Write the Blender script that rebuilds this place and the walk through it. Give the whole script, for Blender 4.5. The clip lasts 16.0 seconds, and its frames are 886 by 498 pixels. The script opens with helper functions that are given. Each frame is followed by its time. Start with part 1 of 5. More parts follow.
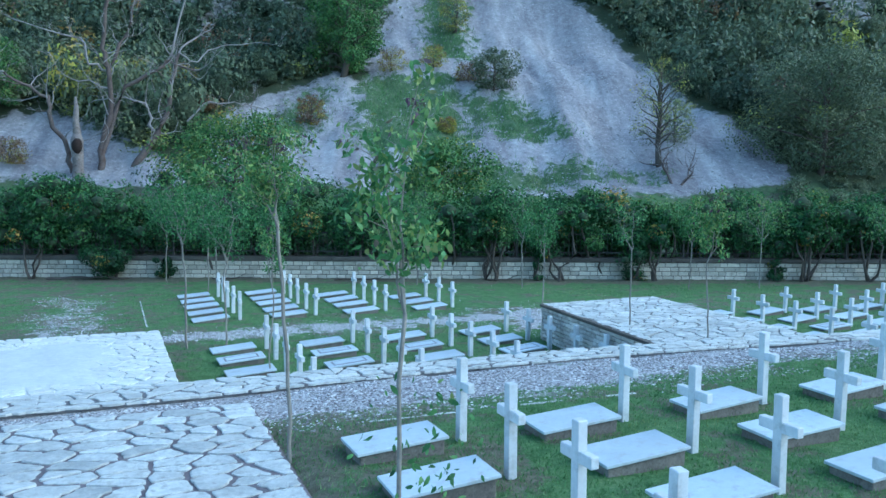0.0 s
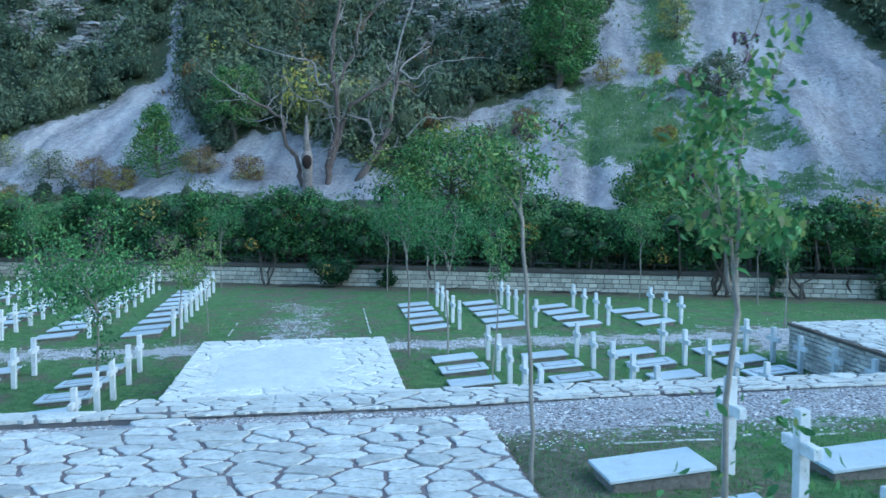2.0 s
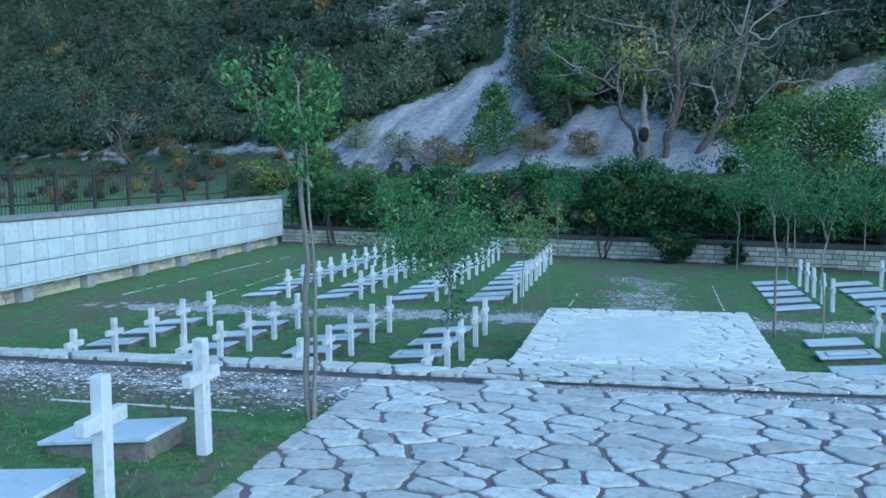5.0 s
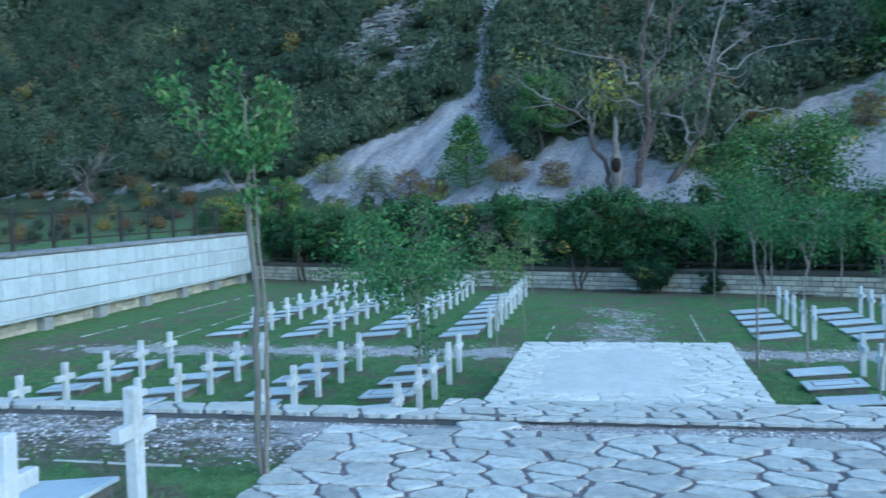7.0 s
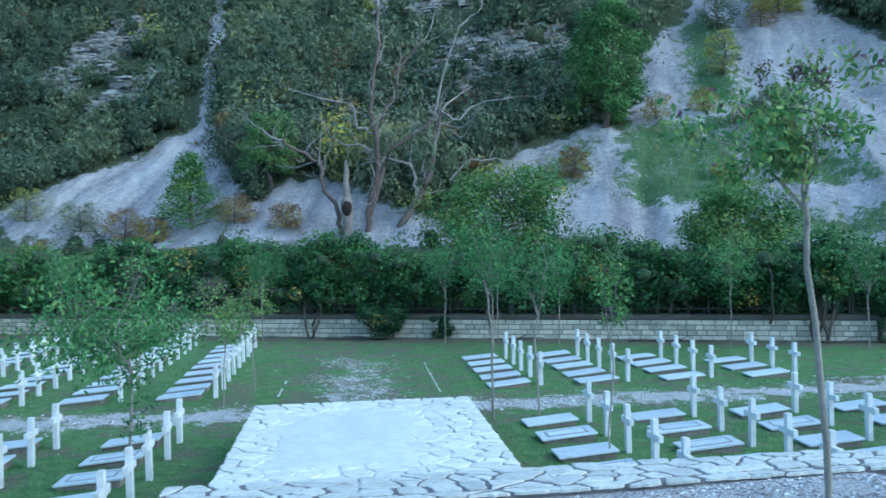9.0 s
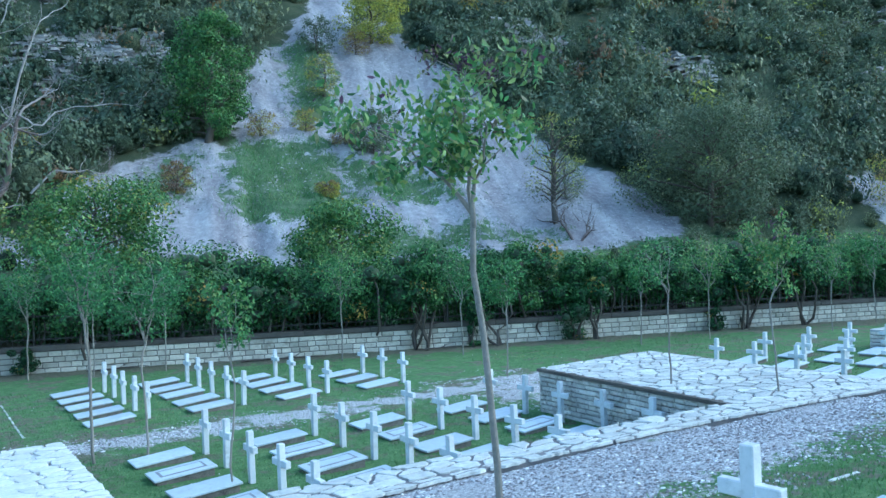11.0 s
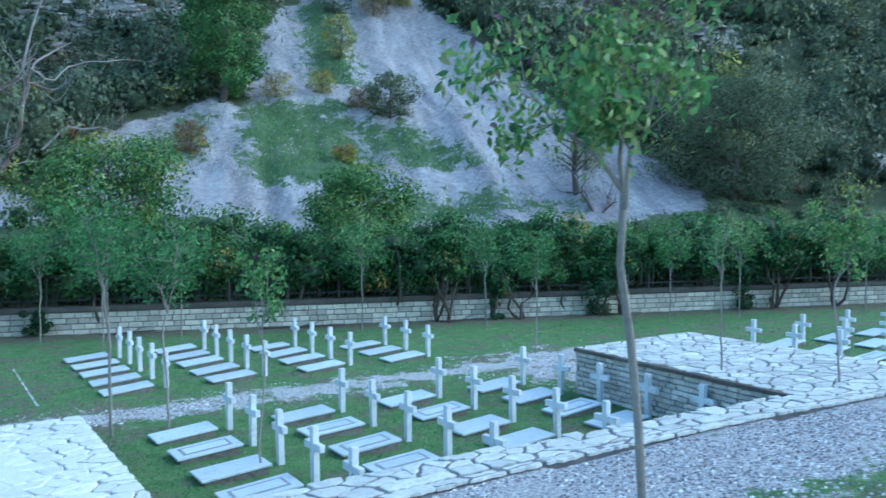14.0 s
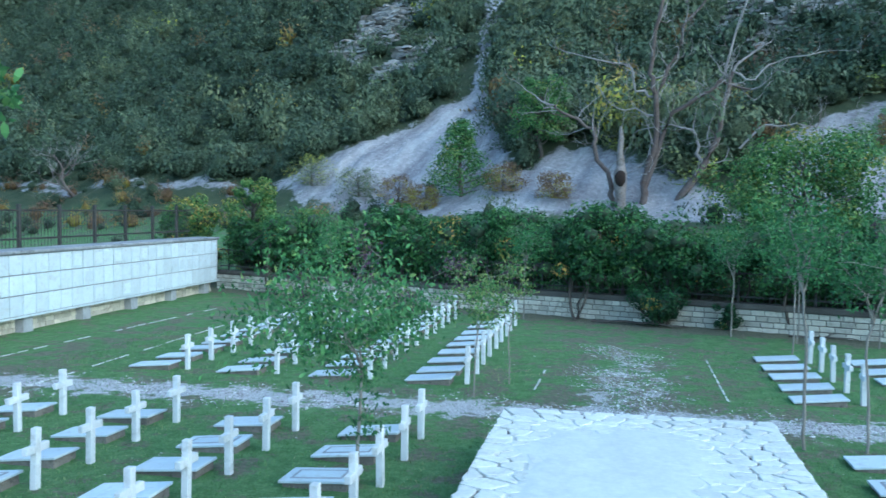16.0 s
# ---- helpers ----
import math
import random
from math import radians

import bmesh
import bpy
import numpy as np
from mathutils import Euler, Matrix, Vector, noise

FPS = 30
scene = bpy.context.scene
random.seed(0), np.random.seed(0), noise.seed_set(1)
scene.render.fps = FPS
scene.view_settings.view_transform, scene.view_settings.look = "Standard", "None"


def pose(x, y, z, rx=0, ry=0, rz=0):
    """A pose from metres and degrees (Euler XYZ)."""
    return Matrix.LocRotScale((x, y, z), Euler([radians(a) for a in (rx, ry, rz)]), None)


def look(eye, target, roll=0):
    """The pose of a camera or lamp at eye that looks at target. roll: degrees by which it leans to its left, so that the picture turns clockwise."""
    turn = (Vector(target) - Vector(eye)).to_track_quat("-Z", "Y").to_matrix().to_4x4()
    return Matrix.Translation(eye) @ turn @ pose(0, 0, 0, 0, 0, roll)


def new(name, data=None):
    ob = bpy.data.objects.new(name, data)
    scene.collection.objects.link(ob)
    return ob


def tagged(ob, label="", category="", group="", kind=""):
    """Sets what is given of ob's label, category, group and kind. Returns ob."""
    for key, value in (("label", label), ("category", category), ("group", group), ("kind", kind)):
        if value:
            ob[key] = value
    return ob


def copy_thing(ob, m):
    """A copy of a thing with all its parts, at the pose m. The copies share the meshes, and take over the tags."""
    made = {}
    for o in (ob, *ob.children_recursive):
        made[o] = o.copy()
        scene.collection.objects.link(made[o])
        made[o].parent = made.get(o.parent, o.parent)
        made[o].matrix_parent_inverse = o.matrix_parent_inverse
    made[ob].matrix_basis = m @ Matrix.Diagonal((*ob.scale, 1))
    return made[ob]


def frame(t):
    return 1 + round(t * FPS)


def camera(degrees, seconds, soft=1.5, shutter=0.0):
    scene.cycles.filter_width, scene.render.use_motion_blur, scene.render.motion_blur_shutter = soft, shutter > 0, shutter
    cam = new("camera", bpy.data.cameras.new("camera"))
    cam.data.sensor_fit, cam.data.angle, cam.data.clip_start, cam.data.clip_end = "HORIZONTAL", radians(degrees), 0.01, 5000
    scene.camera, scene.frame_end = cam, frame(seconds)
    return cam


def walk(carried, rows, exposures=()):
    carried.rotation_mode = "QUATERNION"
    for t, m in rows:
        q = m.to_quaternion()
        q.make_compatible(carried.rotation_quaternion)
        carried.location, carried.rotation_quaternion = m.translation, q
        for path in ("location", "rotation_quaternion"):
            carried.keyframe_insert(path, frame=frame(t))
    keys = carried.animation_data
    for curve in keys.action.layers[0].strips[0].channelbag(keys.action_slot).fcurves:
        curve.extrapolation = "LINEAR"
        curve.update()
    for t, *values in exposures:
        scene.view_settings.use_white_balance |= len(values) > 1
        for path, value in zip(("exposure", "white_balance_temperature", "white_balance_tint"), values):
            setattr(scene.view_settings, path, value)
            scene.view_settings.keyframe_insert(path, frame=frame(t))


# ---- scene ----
cam = camera(56.4, 16.0, shutter=0.2)

PATH = [
    (0, (-3.195, -17.287, 3.771), (-2.429, -15.449, 3.584), 0.6),
    (0.5, (-3.247, -17.158, 3.772), (-2.486, -15.32, 3.568), 0.7),
    (1, (-3.189, -16.844, 3.746), (-2.741, -14.908, 3.521), 0.4),
    (1.5, (-3.216, -16.704, 3.696), (-2.887, -14.742, 3.492), -0.5),
    (2, (-3.332, -16.466, 3.555), (-3.045, -14.492, 3.404), 0.0),
    (2.5, (-3.438, -16.288, 3.456), (-3.362, -14.294, 3.315), 0.8),
    (3, (-3.459, -16.268, 3.4), (-3.443, -14.271, 3.282), -0.5),
    (3.5, (-3.603, -16.068, 3.287), (-3.491, -14.077, 3.124), -0.9),
    (4, (-3.688, -15.824, 3.245), (-3.744, -13.834, 3.05), 0.1),
    (4.5, (-3.768, -15.746, 3.138), (-4.076, -13.778, 2.963), -0.4),
    (4.7, (-3.795, -15.601, 3.134), (-4.236, -13.659, 2.944), -0.2),
    (6.8, (-3.867, -14.912, 3.046), (-4.427, -12.998, 2.907), -1.6),
    (7, (-3.885, -14.816, 3.048), (-4.31, -12.865, 2.943), -1.7),
    (7.5, (-3.876, -14.605, 3.128), (-4.133, -12.626, 3.004), -2.1),
    (8, (-3.874, -14.349, 3.152), (-4.092, -12.362, 3.077), -2.1),
    (8.5, (-3.966, -14.102, 3.198), (-4.07, -12.105, 3.133), -1.2),
    (9, (-4.041, -13.87, 3.215), (-3.817, -11.883, 3.19), -1.2),
    (9.5, (-4.015, -13.629, 3.193), (-3.657, -11.662, 3.155), -1.6),
    (10, (-3.955, -13.341, 3.163), (-3.249, -11.47, 3.137), -1.6),
    (10.2, (-3.964, -13.283, 3.157), (-3.08, -11.489, 3.144), -2.4),
    (12.3, (-4.076, -12.769, 3.22), (-2.825, -11.209, 3.193), -2.0),
    (12.5, (-4.082, -12.724, 3.235), (-2.766, -11.219, 3.204), -2.2),
    (13, (-4.05, -12.569, 3.263), (-2.65, -11.141, 3.218), -2.2),
    (13.5, (-4.0, -12.416, 3.253), (-2.74, -10.864, 3.232), -1.3),
    (14, (-4.008, -12.149, 3.238), (-2.92, -10.473, 3.152), -0.5),
    (14.5, (-3.984, -11.862, 3.173), (-3.252, -10.006, 3.033), -0.3),
    (14.7, (-4.03, -11.856, 3.203), (-3.535, -9.923, 3.064), -0.3),
    (15, (-4.004, -11.732, 3.257), (-3.775, -9.748, 3.136), 0.1),
    (15.5, (-3.994, -11.705, 3.305), (-4.149, -9.714, 3.196), 0.2),
    (16, (-4.109, -11.519, 3.269), (-4.527, -9.566, 3.176), 0.5),
]
EXPOSE = [(0, 1.49, 5000, -8), (3.4, 1.34, 4880, -8), (4.7, 1.14, 4780, -8), (7, 1.17, 4860, -8), (9, 1.54, 5080, -9), (10.2, 1.65, 5070, -8), (12.5, 1.82, 5010, -8), (14.5, 1.58, 5060, -8), (15.4, 1.52, 5120, -9), (16, 1.58, 5120, -9)]
walk(cam, [(t, look(eye, target, roll)) for t, eye, target, roll in PATH], EXPOSE)

# ---- light ----
SUN_EL, SUN_AZ = radians(32), radians(118)
world = bpy.data.worlds.new("evening_sky")
scene.world = world
world.use_nodes = True
wn = world.node_tree
wn.nodes.clear()
sky = wn.nodes.new("ShaderNodeTexSky")
sky.sky_type = "NISHITA"
sky.sun_disc = False
sky.sun_elevation, sky.sun_rotation = SUN_EL, SUN_AZ
bg = wn.nodes.new("ShaderNodeBackground")
bg.inputs["Strength"].default_value = 0.14
wo = wn.nodes.new("ShaderNodeOutputWorld")
wn.links.new(sky.outputs[0], bg.inputs["Color"])
wn.links.new(bg.outputs[0], wo.inputs["Surface"])
sun = new("sun", bpy.data.lights.new("sun", "SUN"))
sun.data.energy, sun.data.angle, sun.data.color = 0.55, radians(70), (1.0, 0.98, 0.96)
sun.matrix_world = look((0, 0, 60), (60 * -math.sin(SUN_AZ) * 0.9, 60 * -math.cos(SUN_AZ) * 0.9, 60 - 54 * math.tan(SUN_EL)))


# ---- materials ----
def srgb(r, g, b):
    return tuple((c / 255 / 12.92 if c / 255 < 0.04045 else ((c / 255 + 0.055) / 1.055) ** 2.4) for c in (r, g, b)) + (1,)


def nodes_of(name):
    m = bpy.data.materials.new(name)
    m.use_nodes = True
    nt = m.node_tree
    return m, nt, nt.nodes["Principled BSDF"]


def noise_node(nt, scale, detail=4, rough=0.6, vec=None, dist=0.0):
    n = nt.nodes.new("ShaderNodeTexNoise")
    n.inputs["Scale"].default_value, n.inputs["Detail"].default_value = scale, detail
    n.inputs["Roughness"].default_value, n.inputs["Distortion"].default_value = rough, dist
    if vec is None:
        g = nt.nodes.new("ShaderNodeNewGeometry")
        vec = g.outputs["Position"]
    nt.links.new(vec, n.inputs["Vector"])
    return n.outputs["Fac"]


def ramp(nt, fac, stops):
    r = nt.nodes.new("ShaderNodeValToRGB")
    e = r.color_ramp.elements
    while len(e) < len(stops):
        e.new(0.5)
    for el, (p, c) in zip(e, stops):
        el.position = p
        el.color = c if len(c) == 4 else (*c, 1)
    nt.links.new(fac, r.inputs["Fac"])
    return r.outputs["Color"]


def mix(nt, fac, a, b, mode="MIX"):
    m = nt.nodes.new("ShaderNodeMix")
    m.data_type, m.blend_type = "RGBA", mode
    for v, sock in ((fac, m.inputs[0]), (a, m.inputs[6]), (b, m.inputs[7])):
        if isinstance(v, (int, float)):
            sock.default_value = v
        elif isinstance(v, tuple):
            sock.default_value = v if len(v) == 4 else (*v, 1)
        else:
            nt.links.new(v, sock)
    return m.outputs[2]


def maths(nt, op, a, b=0.0, clamp=False):
    m = nt.nodes.new("ShaderNodeMath")
    m.operation, m.use_clamp = op, clamp
    for v, sock in ((a, m.inputs[0]), (b, m.inputs[1])):
        if isinstance(v, (int, float)):
            sock.default_value = v
        else:
            nt.links.new(v, sock)
    return m.outputs[0]


def bump(nt, bsdf, height, strength, dist=0.02):
    b = nt.nodes.new("ShaderNodeBump")
    b.inputs["Strength"].default_value, b.inputs["Distance"].default_value = strength, dist
    nt.links.new(height, b.inputs["Height"])
    nt.links.new(b.outputs[0], bsdf.inputs["Normal"])


def surface(name, dark, light, coarse=1.5, fine=25, rough=0.8, relief=0.3, vary=0.25, stain=None, spec=0.3, dist=0.01):
    """Mineral or wooden surface: two tones in coarse blotches, fine grain, per-object change of value, stains."""
    m, nt, b = nodes_of(name)
    big, small = noise_node(nt, coarse, 5), noise_node(nt, fine, 6, 0.7)
    c = ramp(nt, big, [(0.3, dark), (0.7, light)])
    c = mix(nt, 0.55, c, ramp(nt, small, [(0.25, dark), (0.75, light)]))
    oi = nt.nodes.new("ShaderNodeObjectInfo")
    v = maths(nt, "MULTIPLY_ADD", oi.outputs["Random"], vary)
    nt.nodes[-1].inputs[2].default_value = 1 - vary / 2
    hsv = nt.nodes.new("ShaderNodeHueSaturation")
    nt.links.new(c, hsv.inputs["Color"])
    nt.links.new(v, hsv.inputs["Value"])
    c = hsv.outputs[0]
    if stain:
        f = maths(nt, "MULTIPLY", ramp(nt, noise_node(nt, coarse * 2.7, 6, 0.7), [(0.52, (0, 0, 0)), (0.68, (1, 1, 1))]), 0.75)
        c = mix(nt, f, c, stain)
    nt.links.new(c, b.inputs["Base Color"])
    b.inputs["Roughness"].default_value = rough
    b.inputs["Specular IOR Level"].default_value = spec
    bump(nt, b, small, relief, dist)
    return m


def foliage(name, stops, rough=0.55, trans=0.25, hue=0.3, value=0.7):
    """Leaves: hue by the plant's tint, value by the single leaf."""
    m, nt, b = nodes_of(name)
    at = nt.nodes.new("ShaderNodeAttribute")
    at.attribute_name = "tint"
    g = nt.nodes.new("ShaderNodeNewGeometry")
    f = maths(nt, "MULTIPLY_ADD", g.outputs["Random Per Island"], hue)
    nt.nodes[-1].inputs[2].default_value = -hue / 2
    c = ramp(nt, maths(nt, "ADD", at.outputs["Fac"], f, True), stops)
    v = maths(nt, "MULTIPLY_ADD", g.outputs["Random Per Island"], value)
    nt.nodes[-1].inputs[2].default_value = 1 - value / 2
    hsv = nt.nodes.new("ShaderNodeHueSaturation")
    nt.links.new(c, hsv.inputs["Color"])
    nt.links.new(v, hsv.inputs["Value"])
    nt.links.new(hsv.outputs[0], b.inputs["Base Color"])
    b.inputs["Roughness"].default_value = rough
    b.inputs["Specular IOR Level"].default_value = 0.3
    tr = nt.nodes.new("ShaderNodeBsdfTranslucent")
    nt.links.new(hsv.outputs[0], tr.inputs["Color"])
    ms = nt.nodes.new("ShaderNodeMixShader")
    ms.inputs[0].default_value = trans
    nt.links.new(b.outputs[0], ms.inputs[1])
    nt.links.new(tr.outputs[0], ms.inputs[2])
    nt.links.new(ms.outputs[0], nt.nodes["Material Output"].inputs["Surface"])
    return m


M_CROSS = surface("painted_white_stone", (0.52, 0.53, 0.54), (0.72, 0.72, 0.72), 2.2, 30, 0.6, 0.15, 0.12, (0.42, 0.42, 0.40))
M_MARBLE = surface("white_marble", (0.49, 0.54, 0.57), (0.64, 0.69, 0.72), 3, 18, 0.5, 0.08, 0.2, (0.45, 0.45, 0.43))
M_PANEL = surface("grey_lichen_marble", (0.20, 0.20, 0.21), (0.42, 0.42, 0.43), 6, 30, 0.8, 0.3, 0.2)
M_PLINTH = surface("weathered_plinth", (0.10, 0.088, 0.078), (0.28, 0.25, 0.215), 5, 40, 0.9, 0.5, 0.3, (0.07, 0.065, 0.055))
M_PAVE = surface("limestone_flag", (0.34, 0.345, 0.33), (0.73, 0.73, 0.69), 4.5, 17, 0.8, 0.9, 0.38, (0.31, 0.30, 0.27), 0.3, 0.02)
M_WALK = surface("pale_walkway_slab", (0.38, 0.385, 0.365), (0.70, 0.695, 0.65), 4.0, 17, 0.8, 0.8, 0.26, (0.37, 0.36, 0.32), 0.3, 0.02)
M_DAIS = surface("worn_platform_stone", (0.54, 0.535, 0.50), (0.78, 0.77, 0.72), 3.0, 17, 0.8, 0.6, 0.16, (0.46, 0.45, 0.40), 0.3, 0.02)
M_JOINT = surface("earth_joint", (0.12, 0.10, 0.105), (0.25, 0.215, 0.22), 4, 60, 0.95, 0.8, 0)
# joints, and the riser under the walkway edge, whose shadow is its colour
M_STRIPJ = surface("dark_joint_and_edge_shade", (0.11, 0.105, 0.11), (0.22, 0.21, 0.21), 4, 60, 0.95, 0.6, 0)
M_PLASTER = surface("worn_lime_screed", (0.50, 0.505, 0.475), (0.73, 0.725, 0.685), 1.4, 14, 0.8, 0.25, 0.0, (0.52, 0.52, 0.48))
M_BLOCK = surface("cream_limestone_block", (0.42, 0.378, 0.30), (0.67, 0.615, 0.505), 1.2, 22, 0.9, 0.6, 0.50, (0.27, 0.235, 0.18))
M_MORTAR = surface("wall_mortar", (0.13, 0.115, 0.10), (0.24, 0.215, 0.19), 3, 40, 0.95, 0.5, 0)
M_CAP = surface("dark_coping", (0.06, 0.052, 0.045), (0.15, 0.13, 0.11), 2, 30, 0.9, 0.5, 0.2)
M_RUBBLE = surface("grey_rubble", (0.40, 0.37, 0.34), (0.74, 0.69, 0.62), 3, 26, 0.9, 0.7, 0.45, (0.17, 0.155, 0.13))
M_COPE = surface("weathered_grey_coping", (0.15, 0.15, 0.155), (0.40, 0.40, 0.41), 3, 26, 0.9, 0.6, 0.3, (0.10, 0.10, 0.10))
M_CONC = surface("grey_concrete", (0.28, 0.28, 0.29), (0.42, 0.42, 0.42), 2, 30, 0.9, 0.4, 0.1, (0.2, 0.2, 0.2))
M_BARK = surface("sapling_bark", (0.15, 0.132, 0.11), (0.33, 0.30, 0.26), 6, 50, 0.9, 0.6, 0.2)
M_DEAD = surface("dead_wood", (0.050, 0.032, 0.028), (0.18, 0.148, 0.133), 0.8, 9, 0.9, 0.6, 0.2, (0.085, 0.050, 0.040))
M_TWIG = surface("bleached_twigs", (0.15, 0.13, 0.125), (0.42, 0.385, 0.37), 1.0, 12, 0.9, 0.4, 0.2)
M_STUMP = surface("weathered_stump", (0.09, 0.070, 0.062), (0.34, 0.30, 0.28), 1.6, 12, 0.9, 0.6, 0.2, (0.10, 0.065, 0.05))
M_DARKBARK = surface("shrub_bark", (0.05, 0.04, 0.035), (0.13, 0.11, 0.09), 4, 30, 0.95, 0.6, 0.2)
M_IRON = surface("black_iron", (0.02, 0.02, 0.02), (0.05, 0.045, 0.04), 6, 60, 0.55, 0.2, 0, (0.08, 0.05, 0.035), 0.5)
M_HOLE = surface("hollow_shade", (0.012, 0.009, 0.008), (0.04, 0.025, 0.02), 6, 40, 0.95, 0.4, 0)
M_ROCK = surface("pale_ledge_rock", (0.18, 0.17, 0.165), (0.52, 0.49, 0.465), 0.5, 6, 0.95, 0.8, 0.3, (0.16, 0.16, 0.14), 0.2, 0.1)
M_PEBBLE, _nt, _b = nodes_of("gravel_stone")
_g = _nt.nodes.new("ShaderNodeNewGeometry")
_nt.links.new(ramp(_nt, _g.outputs["Random Per Island"], [(0.0, (0.13, 0.11, 0.11)), (0.5, (0.28, 0.26, 0.26)), (0.78, (0.46, 0.445, 0.44)), (0.95, (0.74, 0.73, 0.71))]), _b.inputs["Base Color"])
_b.inputs["Roughness"].default_value = 0.85
M_SCREE, _nt, _b = nodes_of("scree_stone")
_g = _nt.nodes.new("ShaderNodeNewGeometry")
_nt.links.new(ramp(_nt, _g.outputs["Random Per Island"], [(0.0, (0.19, 0.178, 0.185)), (0.6, (0.31, 0.295, 0.30)), (1.0, (0.50, 0.485, 0.48))]), _b.inputs["Base Color"])
_b.inputs["Roughness"].default_value = 0.9
GREENS = [(0.0, (0.050, 0.074, 0.044)), (0.25, (0.084, 0.115, 0.066)), (0.5, (0.138, 0.165, 0.088)), (0.64, (0.175, 0.19, 0.092)), (0.71, (0.33, 0.36, 0.06)), (0.80, (0.42, 0.37, 0.06)), (0.88, (0.25, 0.165, 0.06)), (1.0, (0.15, 0.095, 0.065))]
M_WOODS = foliage("maquis_leaves", GREENS, hue=0.10, value=0.50)
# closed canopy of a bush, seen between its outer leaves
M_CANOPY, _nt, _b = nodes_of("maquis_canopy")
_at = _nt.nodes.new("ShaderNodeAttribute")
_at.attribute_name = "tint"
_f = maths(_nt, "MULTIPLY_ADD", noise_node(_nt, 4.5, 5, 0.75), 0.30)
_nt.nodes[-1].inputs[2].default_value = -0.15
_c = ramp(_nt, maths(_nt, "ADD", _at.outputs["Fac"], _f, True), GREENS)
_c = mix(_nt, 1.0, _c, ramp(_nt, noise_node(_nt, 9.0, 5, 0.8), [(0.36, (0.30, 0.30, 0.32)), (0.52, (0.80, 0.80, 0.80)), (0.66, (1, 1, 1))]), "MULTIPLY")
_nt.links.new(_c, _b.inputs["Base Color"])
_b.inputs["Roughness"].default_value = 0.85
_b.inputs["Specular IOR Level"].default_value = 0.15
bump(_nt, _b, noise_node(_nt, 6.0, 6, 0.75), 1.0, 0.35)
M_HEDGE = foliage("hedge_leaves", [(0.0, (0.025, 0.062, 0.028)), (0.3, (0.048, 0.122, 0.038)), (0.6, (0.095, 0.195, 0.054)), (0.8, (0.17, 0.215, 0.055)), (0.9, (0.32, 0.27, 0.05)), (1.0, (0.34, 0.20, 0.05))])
M_LEAF = foliage("sapling_leaves", [(0.0, (0.045, 0.12, 0.05)), (0.4, (0.080, 0.19, 0.065)), (0.65, (0.13, 0.26, 0.08)), (0.82, (0.24, 0.30, 0.09)), (1.0, (0.085, 0.045, 0.075))], 0.45, 0.35)
M_GRASS = foliage("grass_blades", [(0.0, (0.085, 0.18, 0.062)), (0.4, (0.15, 0.27, 0.095)), (0.7, (0.26, 0.31, 0.14)), (1.0, (0.40, 0.35, 0.22))], 0.6, 0.35, 0.2, 0.4)
# dark crown filling; the shade inside a shrub is put into its colour
M_CORE, _nt, _b = nodes_of("inner_shade_mass")
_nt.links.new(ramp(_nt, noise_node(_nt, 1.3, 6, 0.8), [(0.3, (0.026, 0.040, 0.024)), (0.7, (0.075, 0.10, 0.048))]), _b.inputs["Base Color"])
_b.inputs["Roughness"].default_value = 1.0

# ground: lawn, bare soil, gravel and scree by the masks of the sheet
M_GROUND, nt, bs = nodes_of("ground_cover")


def mask(nt, name, scale, amount, detail=5):
    at = nt.nodes.new("ShaderNodeAttribute")
    at.attribute_name = name
    n = maths(nt, "MULTIPLY_ADD", noise_node(nt, scale, detail, 0.7), amount)
    nt.nodes[-1].inputs[2].default_value = -amount / 2
    f = maths(nt, "ADD", at.outputs["Fac"], n)
    return ramp(nt, f, [(0.44, (0, 0, 0)), (0.56, (1, 1, 1))])


lawn = ramp(nt, noise_node(nt, 0.9, 6, 0.7), [(0.30, (0.070, 0.150, 0.052)), (0.50, (0.125, 0.22, 0.082)), (0.70, (0.18, 0.24, 0.115))])
lawn = mix(nt, 0.6, lawn, ramp(nt, noise_node(nt, 22, 5, 0.75), [(0.36, (0.030, 0.078, 0.028)), (0.50, (0.11, 0.19, 0.072)), (0.64, (0.25, 0.31, 0.155))]))
lawn = mix(nt, 0.5, lawn, ramp(nt, noise_node(nt, 3.6, 8, 0.82), [(0.38, (0.036, 0.085, 0.032)), (0.52, (0.11, 0.20, 0.070)), (0.60, (0.17, 0.27, 0.11)), (0.70, (0.22, 0.24, 0.14))]))
soil = ramp(nt, noise_node(nt, 9, 6, 0.75), [(0.3, (0.09, 0.083, 0.055)), (0.5, (0.145, 0.14, 0.095)), (0.7, (0.24, 0.22, 0.17))])
lawn = mix(nt, mask(nt, "soil", 1.3, 1.9, 10), lawn, soil)
grav = ramp(nt, noise_node(nt, 28, 5, 0.85), [(0.36, (0.16, 0.15, 0.15)), (0.49, (0.37, 0.355, 0.355)), (0.62, (0.72, 0.70, 0.69))])
lawn = mix(nt, mask(nt, "gravel", 1.9, 2.1, 9), lawn, grav)
mapn = nt.nodes.new("ShaderNodeMapping")
gg = nt.nodes.new("ShaderNodeNewGeometry")
nt.links.new(gg.outputs["Position"], mapn.inputs["Vector"])
mapn.inputs["Rotation"].default_value = (0, 0, radians(20))
mapn.inputs["Scale"].default_value = (1.0, 1.0, 1.3)
streak = noise_node(nt, 0.22, 9, 0.72, mapn.outputs[0])
